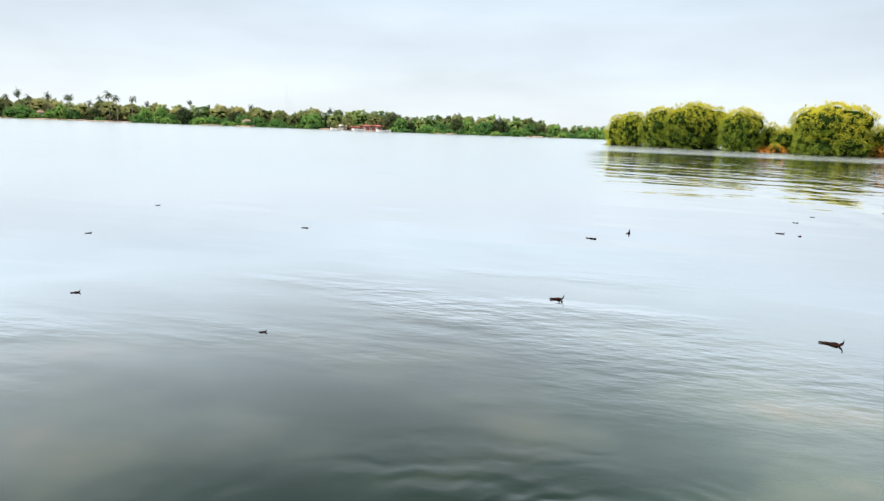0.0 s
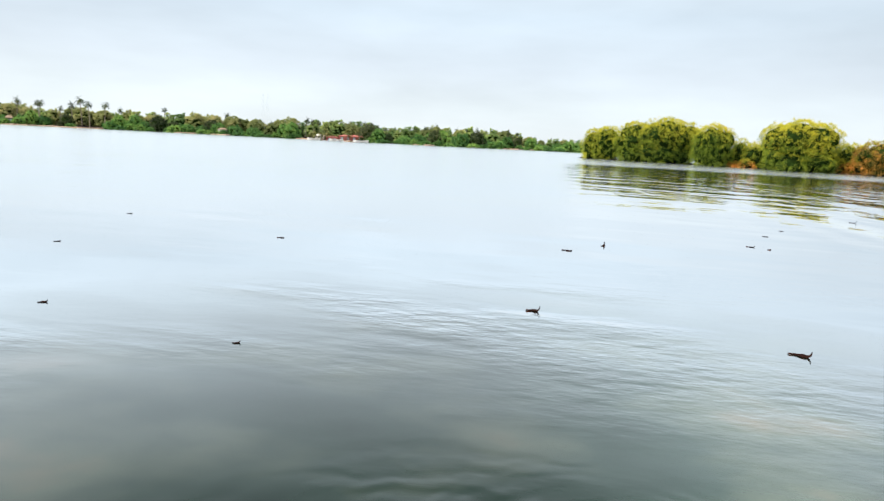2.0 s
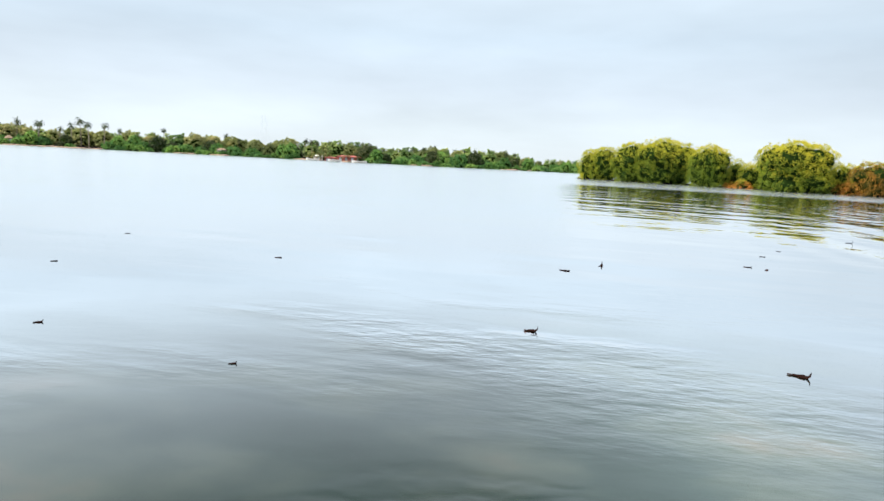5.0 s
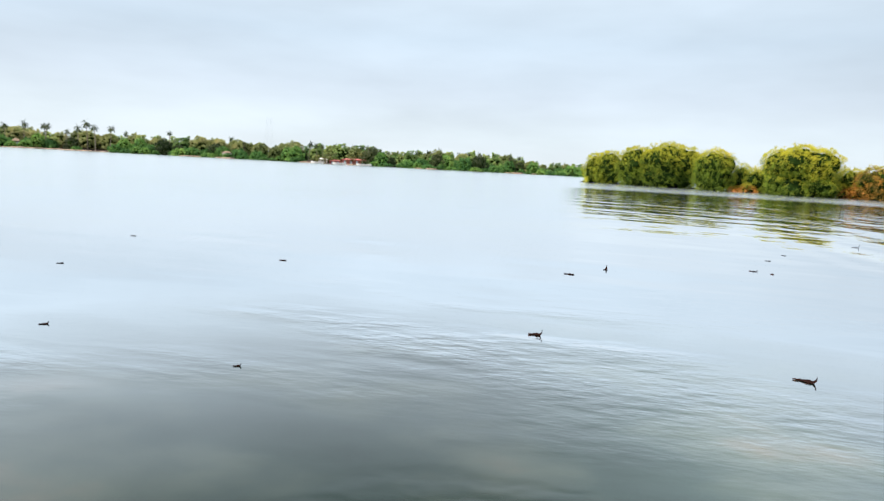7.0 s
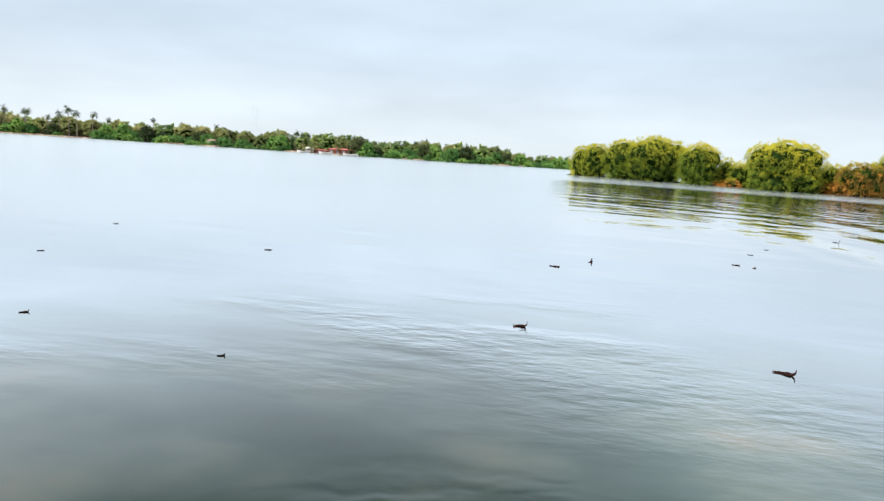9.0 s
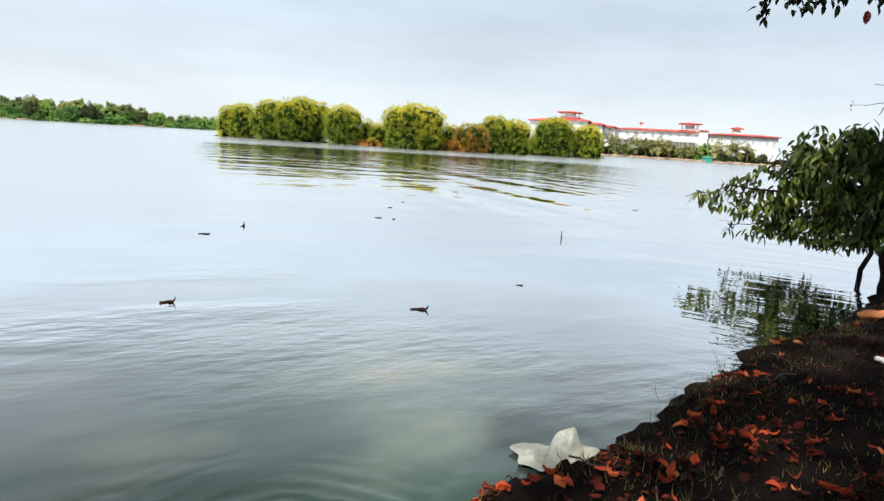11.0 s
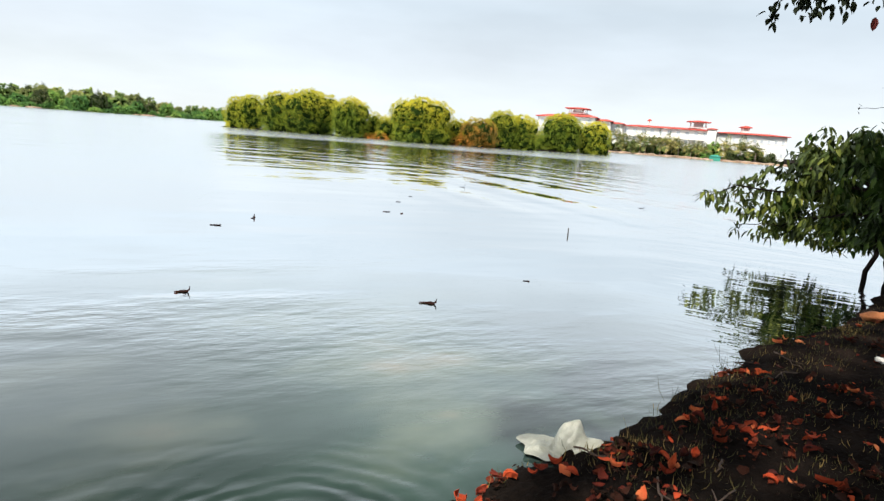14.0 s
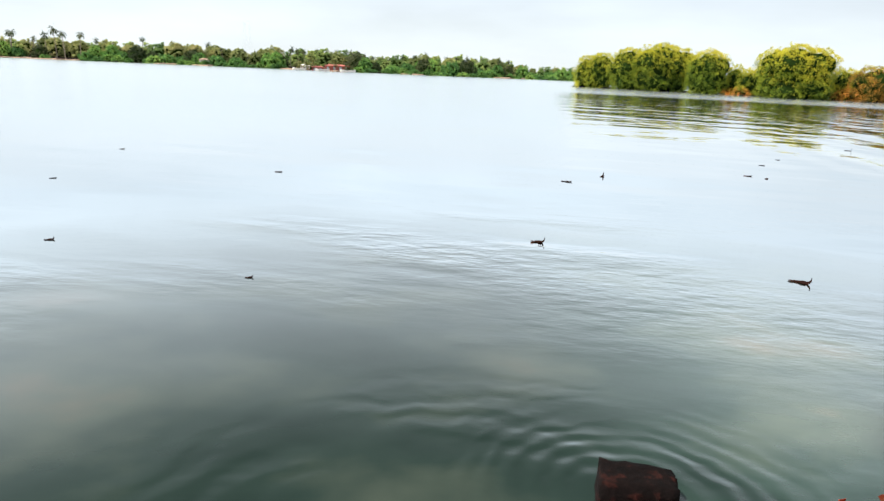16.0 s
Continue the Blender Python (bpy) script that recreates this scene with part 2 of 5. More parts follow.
M_MANGROVE = leaf_material("mangrove_leaves", [(0.0, (0.050, 0.092, 0.012)), (0.35, (0.16, 0.215, 0.022)), (0.7, (0.28, 0.34, 0.030)), (1.0, (0.45, 0.46, 0.040))], 0.40, leafy=0.75)
# yellower leaf colour that paints sunlight onto the mangrove crowns
M_SUNTINT = leaf_material("sun_tinted_mangrove_leaves", [(0.0, (0.36, 0.36, 0.030)), (0.5, (0.60, 0.52, 0.040)), (1.0, (0.84, 0.62, 0.050))], 0.42, leafy=0.4)
M_YELLOW = leaf_material("yellow_green_leaves", [(0.0, (0.080, 0.125, 0.014)), (0.35, (0.26, 0.31, 0.026)), (0.7, (0.52, 0.49, 0.040)), (1.0, (0.74, 0.60, 0.052))], 0.38, leafy=0.7)
M_RUST = leaf_material("rusty_leaves", [(0.0, (0.07, 0.065, 0.014)), (0.35, (0.40, 0.20, 0.03)), (0.6, (0.70, 0.26, 0.045)), (0.8, (0.60, 0.36, 0.055)), (1.0, (0.46, 0.46, 0.06))], 0.22, leafy=0.5)
M_FAR = leaf_material("far_leaves", [(0.0, (0.063, 0.138, 0.057)), (0.35, (0.184, 0.287, 0.086)), (0.7, (0.391, 0.448, 0.138)), (1.0, (0.644, 0.598, 0.218))], 0.25, tree_shift=0.5, clumps=0.35)
M_FARFRONT = leaf_material("waterside_leaves", [(0.0, (0.044, 0.106, 0.037)), (0.35, (0.106, 0.237, 0.056)), (0.7, (0.275, 0.425, 0.088)), (1.0, (0.525, 0.587, 0.150))], 0.25, tree_shift=0.5, clumps=0.5, leafy=0.6)
M_PALMDARK = leaf_material("dark_palm_leaves", [(0.0, (0.018, 0.032, 0.014)), (0.5, (0.055, 0.075, 0.028)), (1.0, (0.16, 0.15, 0.06))], 0.1, tree_shift=0.4)
M_FARBROWN = leaf_material("far_dry_leaves", [(0.0, (0.13, 0.16, 0.06)), (0.4, (0.27, 0.30, 0.10)), (0.75, (0.44, 0.41, 0.16)), (1.0, (0.58, 0.48, 0.24))], 0.25, tree_shift=0.5, clumps=0.35)
M_PALM = leaf_material("palm_leaves", [(0.0, (0.022, 0.040, 0.012)), (0.4, (0.085, 0.105, 0.026)), (0.75, (0.26, 0.22, 0.065)), (1.0, (0.56, 0.40, 0.16))], 0.25, tree_shift=0.3)
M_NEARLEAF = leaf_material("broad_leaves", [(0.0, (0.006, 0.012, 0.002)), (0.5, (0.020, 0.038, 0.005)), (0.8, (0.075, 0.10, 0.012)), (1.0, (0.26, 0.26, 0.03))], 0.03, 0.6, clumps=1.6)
# slightly paler copy of broad_leaves: sun on the sapling's left put into colour
M_SUNLEAF = leaf_material("sun_side_broad_leaves", [(0.0, (0.008, 0.014, 0.003)), (0.45, (0.027, 0.040, 0.006)), (0.8, (0.080, 0.092, 0.012)), (1.0, (0.24, 0.22, 0.03))], 0.04, 0.6, clumps=1.6)
M_WITHERED = leaf_material("withered_leaf", [(0.0, (0.05, 0.008, 0.008)), (1.0, (0.11, 0.018, 0.014))], 0.0, 0.8)
# dark leaf copy: the unlit silhouette against the sky is put into its colour
M_SHADELEAF = leaf_material("silhouette_leaves", [(0.0, (0.004, 0.006, 0.003)), (0.7, (0.014, 0.020, 0.007)), (1.0, (0.035, 0.045, 0.012))], 0.04, 0.8)
M_DEAD = leaf_material("dry_leaves", [(0.0, (0.008, 0.004, 0.002)), (0.5, (0.032, 0.009, 0.004)), (0.72, (0.16, 0.024, 0.008)), (0.9, (0.46, 0.070, 0.020)), (1.0, (0.66, 0.28, 0.10))], 0.1, 0.85, 0.1, 2.0)
M_FALLEN = leaf_material("bright_dry_leaves", [(0.0, (0.030, 0.006, 0.004)), (0.35, (0.13, 0.017, 0.007)), (0.7, (0.38, 0.050, 0.015)), (1.0, (0.60, 0.20, 0.07))], 0.12, 0.8, 0.9, 2.0)
M_WET = leaf_material("wet_brown_leaves", [(0.0, (0.006, 0.003, 0.003)), (0.6, (0.016, 0.006, 0.004)), (1.0, (0.07, 0.018, 0.010))], 0.0, 0.9, 0.5)
M_WET.node_tree.nodes["Principled BSDF"].inputs["Specular IOR Level"].default_value = 0.03
M_GRASS = leaf_material("grass_blades", [(0.0, (0.016, 0.018, 0.006)), (0.5, (0.060, 0.052, 0.015)), (1.0, (0.30, 0.19, 0.065))], 0.2, 0.7, 0.1)
M_WALL = plain("white_render", [(0.3, (0.60, 0.585, 0.56)), (0.7, (0.70, 0.685, 0.66))], 0.3, 0.85)
M_ROOF = plain("red_roof_tiles", [(0.3, (0.30, 0.030, 0.022)), (0.7, (0.44, 0.062, 0.038))], 0.5, 0.7, 0.01, 8)
M_GLASS = plain("window_glass", [(0.3, (0.34, 0.37, 0.41)), (0.7, (0.50, 0.53, 0.57))], 0.4, 0.2)
M_GREEN = plain("green_sheet", [(0.3, (0.012, 0.14, 0.10)), (0.7, (0.022, 0.21, 0.15))], 1.0, 0.6)
M_PLASTIC = plain("white_plastic_film", [(0.3, (0.23, 0.23, 0.185)), (0.7, (0.44, 0.43, 0.35))], 9, 0.4, 0.010, 30)
M_CARD = plain("pale_card", [(0.3, (0.62, 0.58, 0.52)), (0.7, (0.80, 0.78, 0.72))], 6, 0.7)
M_TAN = plain("tan_cloth", [(0.3, (0.20, 0.055, 0.016)), (0.7, (0.46, 0.17, 0.050))], 8, 0.9, 0.004, 60)
M_SAND = plain("pale_earth", [(0.3, (0.10, 0.06, 0.035)), (0.5, (0.20, 0.13, 0.085)), (0.7, (0.40, 0.29, 0.21))], 0.7, 0.95, 0.02, 6)
M_LATERITE = plain("reddish_stone", [(0.3, (0.0015, 0.001, 0.001)), (0.55, (0.004, 0.002, 0.0018)), (0.8, (0.040, 0.011, 0.008))], 16, 0.95, 0.02, 30)
M_LATERITE.node_tree.nodes["Principled BSDF"].inputs["Specular IOR Level"].default_value = 0.08
M_REDPAINT = plain("faded_red_paint", [(0.3, (0.26, 0.055, 0.045)), (0.7, (0.44, 0.13, 0.10))], 0.8, 0.7)
M_PALEPAINT = plain("pale_wall_paint", [(0.3, (0.55, 0.50, 0.46)), (0.7, (0.74, 0.70, 0.66))], 0.8, 0.8)
M_METAL = plain("grey_steel", [(0.3, (0.55, 0.58, 0.60)), (0.7, (0.7, 0.73, 0.75))], 2, 0.5)


# ---------------------------------------------------------------- building helpers
def mesh_object(name, mesh, mat, parent=None, label=""):
    for mm in (mat if isinstance(mat, (list, tuple)) else [mat]):
        mesh.materials.append(mm)
    ob = new(name, mesh)
    if parent is not None:
        ob.parent = parent
    if label:
        ob["label"] = label
    return ob


def part(name, bm, mat, parent=None, label="", smooth=False):
    me = bpy.data.meshes.new(name)
    bm.to_mesh(me)
    bm.free()
    if smooth:
        me.polygons.foreach_set("use_smooth", [True] * len(me.polygons))
    return mesh_object(name, me, mat, parent, label)


def array_mesh(name, verts, faces):
    me = bpy.data.meshes.new(name)
    me.from_pydata(np.asarray(verts).tolist(), [], np.asarray(faces).tolist() if not isinstance(faces, list) else faces)
    return me


def empty(name, at, turn=0.0, size=1.0):
    e = new(name)
    e.matrix_basis = pose(*at, 0, 0, turn) @ Matrix.Scale(size, 4)
    return e


def unit(v):
    return v / np.maximum(np.linalg.norm(v, axis=-1, keepdims=True), 1e-9)


def leaves(P, D, N, L, W, fold=0.12):
    """Pointed leaf blades: base P, length direction D, face normal N. Gives vertices and faces."""
    n = len(P)
    D = unit(D)
    S = unit(np.cross(D, N))
    N = np.cross(S, D)
    L, W = np.broadcast_to(L, (n,))[:, None], np.broadcast_to(W, (n,))[:, None]
    a = P
    b = P + D * L * 0.5 + S * W * 0.5 + N * L * fold
    c = P + D * L - N * L * fold * 0.8
    d = P + D * L * 0.5 - S * W * 0.5 + N * L * fold
    V = np.stack([a, b, c, d], 1).reshape(-1, 3)
    i = np.arange(n)[:, None] * 4
    return V, i + np.array([[0, 1, 2, 3]])


def broad_leaves(P, D, N, L, W, droop=0.25):
    """Rounder leaves with a midrib, for those seen close by."""
    n = len(P)
    D = unit(D)
    S = unit(np.cross(D, N))
    N = np.cross(S, D)
    L, W = np.broadcast_to(L, (n,))[:, None], np.broadcast_to(W, (n,))[:, None]
    rows = [P]
    for u, w in ((0.18, 0.34), (0.45, 0.5), (0.75, 0.36)):
        mid = P + D * L * u - N * L * droop * u * u
        rows += [mid + S * W * w + N * W * 0.16, mid, mid - S * W * w + N * W * 0.16]
    rows.append(P + D * L - N * L * droop)
    V = np.stack(rows, 1).reshape(-1, 3)
    i = np.arange(n)[:, None] * 11
    F = []
    for q in ([0, 2, 1, 0], [0, 3, 2, 0], [1, 2, 5, 4], [2, 3, 6, 5], [4, 5, 8, 7], [5, 6, 9, 8], [7, 8, 10, 7], [8, 9, 10, 8]):
        F.append(i + np.array([q]))
    faces = []
    for block in F:
        for f in block.tolist():
            faces.append(f[:3] if f[0] == f[3] else f)
    return V, faces


def crumpled_leaves(P, D, N, L, W, rng, curl=0.5, bend=0.5):
    """Dry leaves with rolled edges, bent and torn, no two alike."""
    n = len(P)
    D = unit(D)
    S = unit(np.cross(D, N))
    N = np.cross(S, D)
    L, W = np.broadcast_to(L, (n,))[:, None], np.broadcast_to(W, (n,))[:, None]
    cu, be = rng.uniform(-0.3, 1.0, (n, 1)) * curl, rng.normal(0.1, 0.5, (n, 1)) * bend
    twist = rng.normal(0, 0.5, (n, 1))
    rows = []
    for u, w in ((0.0, 0.05), (0.22, 0.40), (0.48, 0.52), (0.76, 0.38), (1.0, 0.06)):
        mid = P + D * L * (u - 0.5) + N * L * (be * (u - 0.5) ** 2 * 2 + 0.05) + S * L * twist * 0.25 * (u - 0.5) ** 2
        for q in (-1, -0.35, 0.35, 1):
            ragged = rng.normal(0, 0.05, (n, 1)) * W
            roll = cu * abs(q) ** 2 + twist * q * (u - 0.5) * 0.5
            rows.append(mid + S * (W * w * q * (1 - 0.25 * np.abs(cu)) + ragged) + N * (W * roll * 0.7 + rng.normal(0, 0.06, (n, 1)) * W))
    V = np.stack(rows, 1).reshape(-1, 3)
    i = np.arange(n)[:, None] * 20
    F = [i + np.array([[r * 4 + c, r * 4 + c + 1, r * 4 + c + 5, r * 4 + c + 4]]) for r in range(4) for c in range(3)]
    return V, np.concatenate(F)


def tube(bm, pts, radii, sides=7):
    """A tapered round stem along pts."""
    rings = []
    for k, (p, r) in enumerate(zip(pts, radii)):
        p = Vector(p)
        a, b = Vector(pts[max(k - 1, 0)]), Vector(pts[min(k + 1, len(pts) - 1)])
        d = (b - a).normalized()
        s = d.cross(Vector((0.31, 0.95, 0.05))).normalized()
        t = d.cross(s)
        rings.append([bm.verts.new(p + (s * math.cos(j * math.tau / sides) + t * math.sin(j * math.tau / sides)) * r) for j in range(sides)])
    for r0, r1 in zip(rings, rings[1:]):
        for j in range(sides):
            bm.faces.new((r0[j], r0[(j + 1) % sides], r1[(j + 1) % sides], r1[j]))
    bm.faces.new(rings[0][::-1])
    bm.faces.new(rings[-1])


def bent(a, b, n, sag, rng):
    """Points from a to b along a slightly crooked, sagging line."""
    a, b = np.array(a, float), np.array(b, float)
    L = np.linalg.norm(b - a)
    out = []
    for k in range(n + 1):
        u = k / n
        p = a + (b - a) * u
        p = p + np.array([0, 0, 1]) * sag * L * math.sin(math.pi * u) + rng.normal(0, 0.03 * L, 3) * math.sin(math.pi * u)
        out.append(tuple(p))
    return out


def box(bm, x0, x1, y0, y1, z0, z1):
    v = [bm.verts.new(p) for p in ((x0, y0, z0), (x1, y0, z0), (x1, y1, z0), (x0, y1, z0), (x0, y0, z1), (x1, y0, z1), (x1, y1, z1), (x0, y1, z1))]
    for f in ((0, 3, 2, 1), (4, 5, 6, 7), (0, 1, 5, 4), (1, 2, 6, 5), (2, 3, 7, 6), (3, 0, 4, 7)):
        bm.faces.new([v[i] for i in f])


def bearing(az, d, z=0.0):
    return (d * math.sin(radians(az)), d * math.cos(radians(az)), z)


# ---------------------------------------------------------------- ground and water
SHORE_X = [-400, -30, -6, -1.5, -0.4, 0.5, 1.0, 1.3, 1.64, 1.95, 2.4, 2.62, 3.1, 3.8, 4.6, 5.0, 5.5, 6.1, 6.9, 7.9, 9.2, 11.9, 15, 40, 90, 400]
SHORE_Y = [-30, -4, -0.6, 0.3, 0.8, 1.35, 1.66, 1.86, 1.93, 2.02, 1.98, 1.96, 2.12, 2.27, 2.40, 2.56, 2.58, 2.56, 2.62, 2.82, 3.14, 3.58, 3.9, 7, 20, 60]
FAR_AZ = [-180, -110, -80, -60, -35, -15, 0, 14, 25, 40, 47, 55, 62, 68, 74, 80, 110, 180]
FAR_D = [500, 420, 380, 340, 300, 262, 236, 262, 320, 260, 205, 198, 190, 150, 110, 90, 90, 500]
ISLE = [bearing(14.9, 116), bearing(20, 109), bearing(27, 104.5), bearing(32, 101), bearing(37, 101), bearing(41, 112), bearing(48, 126)]


def ground_height(x, y):
    """Height of the land above the lake's surface, in metres; arrays in and out."""
    s = (np.interp(x, SHORE_X, SHORE_Y) - y) * 0.95
    s = s + 0.03 * np.sin(x * 5.1 + 1.0) + 0.03 * np.sin(x * 11.3 + y * 3) + 0.02 * np.sin(x * 23.0) + 0.012 * np.sin(x * 61.0 + y * 17)
    near = np.where(s > 0, 0.02 + 0.16 * (1 - np.exp(-np.maximum(s, 0) / 0.22)) + 0.10 * (1 - np.exp(-np.maximum(s, 0) / 2.0)), np.maximum(s * 0.45, -1.2))
    r, az = np.hypot(x, y), np.degrees(np.arctan2(x, y))
    t = r - np.interp(az, FAR_AZ, FAR_D) + 3.0 * np.sin(az * 1.7) + 1.5 * np.sin(az * 5.3)
    far = np.where(t > 0, np.minimum(t * 0.06, 1.0 + t * 0.002), np.maximum(t * 0.1, -1.2))
    best = np.full_like(x, 1e9)
    for (ax, ay, _), (bx, by, _) in zip(ISLE, ISLE[1:]):
        dx, dy = bx - ax, by - ay
        u = np.clip(((x - ax) * dx + (y - ay) * dy) / (dx * dx + dy * dy), 0, 1)
        best = np.minimum(best, np.hypot(x - ax - u * dx, y - ay - u * dy))
    isle = np.maximum(np.minimum((2.2 - best) * 0.25, 0.18), -1.2)
    return np.maximum(np.maximum(near, far), isle)


def ground_z(x, y):
    return float(ground_height(np.array([float(x)]), np.array([float(y)]))[0])


def build_ground():
    radii = np.concatenate([np.linspace(0.25, 14, 190), np.geomspace(14.3, 3500, 170)])
    angles = np.radians(np.arange(0, 360, 0.5))
    R, T = np.meshgrid(radii, angles, indexing="ij")
    X, Y = R * np.sin(T), R * np.cos(T)
    Z = ground_height(X, Y)
    rng = np.random.default_rng(3)
    Z = Z + np.where((R < 20) & (Z > 0.0), rng.normal(0, 0.008, Z.shape), 0)
    nr, na = R.shape
    V = np.stack([X, Y, Z], -1).reshape(-1, 3)
    i = np.arange(nr - 1)[:, None] * na + np.arange(na)[None]
    j = np.arange(nr - 1)[:, None] * na + (np.arange(na)[None] + 1) % na
    F = np.stack([i, i + na, j + na, j], -1).reshape(-1, 4)
    V = np.vstack([V, [[0, 0, ground_z(0, 0)]]])
    faces = F.tolist() + [[nr * na, k, (k + 1) % na] for k in range(na)]
    me = array_mesh("ground", V, faces)
    me.polygons.foreach_set("use_smooth", [True] * len(me.polygons))
    ob = mesh_object("ground", me, M_SOIL)
    tagged(ob, "dark damp earth of the lake bank and shores", "ground", kind="structure")


build_ground()
bm = bmesh.new()
bmesh.ops.create_grid(bm, x_segments=40, y_segments=40, size=3400)
water = part("water", bm, M_WATER)
tagged(water, "calm grey-green lake water with light ripples", "water", kind="structure")


# ---------------------------------------------------------------- trees
def dome_tree(name, h, w, mat, seed, leaf=0.34, puffs=60, per=130, low=0.06, bark=M_BARK, rag=1.0):
    """A dense round-crowned tree whose foliage comes down nearly to the ground."""
    rng = np.random.default_rng(seed)
    tree = empty(name, (0, 0, 0))
    bm = bmesh.new()
    tube(bm, bent((0, 0, -0.3), (rng.normal(0, 0.1 * w), rng.normal(0, 0.1 * w), h * 0.75), 5, 0.0, rng), [0.045 * w * (1 - 0.14 * k) for k in range(6)])
    for k in range(7):
        a = rng.uniform(0, math.tau)
        tip = (math.cos(a) * w * 0.36, math.sin(a) * w * 0.36, h * rng.uniform(0.4, 0.85))
        tube(bm, bent((0, 0, h * rng.uniform(0.05, 0.3)), tip, 4, 0.08, rng), [0.022 * w, 0.018 * w, 0.013 * w, 0.009 * w, 0.004 * w], 5)
    part("trunk", bm, bark, tree)
    # clumps over an uneven dome
    C, R = [], []
    lobes = [(rng.uniform(0, math.tau), rng.uniform(-0.12, 0.14)) for _ in range(5)]
    for k in range(puffs):
        u = (k + 0.5) / puffs
        z = low + (1 - low) * u ** 1.05
        a = k * 2.39996 + rng.normal(0, 0.25)
        prof = math.sqrt(max(0.0, 1 - ((z - 0.36) / 0.66) ** 2)) if z > 0.36 else 0.93 + 0.07 * (z / 0.36)
        wob = 1 + sum(q * math.cos(a - b) for b, q in lobes) + rng.normal(0, 0.06 * rag)
        r = 0.5 * w * prof * wob * (0.90 - 0.18 * rng.uniform() ** 3)
        pr = w * rng.uniform(0.055, 0.105) * (0.75 + 0.25 * prof)
        C.append((r * math.cos(a), r * math.sin(a), z * h * (1 + rng.normal(0, 0.03 * rag)) - pr * 0.75))
        R.append(pr)
    C, R = np.array(C), np.array(R)
    n = puffs * per
    ci = np.repeat(np.arange(puffs), per)
    d = unit(rng.normal(0, 1, (n, 3)) + np.array([0, 0, 0.35]))
    out = unit(C[ci] * np.array([1, 1, 0.6]) - np.array([0, 0, h * 0.25]))
    d = unit(d + out * 0.7)
    P = C[ci] + d * (R[ci] * (0.55 + 0.85 * rng.uniform(0, 1, n) ** 1.2))[:, None]
    P[:, 2] = np.maximum(P[:, 2], 0.05)
    N = unit(d + rng.normal(0, 0.5, (n, 3)))
    V, F = leaves(P, np.cross(N, rng.normal(0, 1, (n, 3))), N, leaf * rng.uniform(0.7, 1.3, n), leaf * 0.62)
    me = array_mesh("crown", V, F)
    crown = mesh_object("crown", me, mat, tree)
    # solid near-black core: the shade inside the crown is put into its colour
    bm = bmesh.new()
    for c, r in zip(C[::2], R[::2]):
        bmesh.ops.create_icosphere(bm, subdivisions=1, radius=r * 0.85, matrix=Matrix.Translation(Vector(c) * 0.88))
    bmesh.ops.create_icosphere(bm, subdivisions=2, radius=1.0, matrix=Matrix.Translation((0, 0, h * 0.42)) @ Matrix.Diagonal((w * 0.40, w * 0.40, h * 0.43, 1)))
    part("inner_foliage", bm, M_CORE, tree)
    return tree


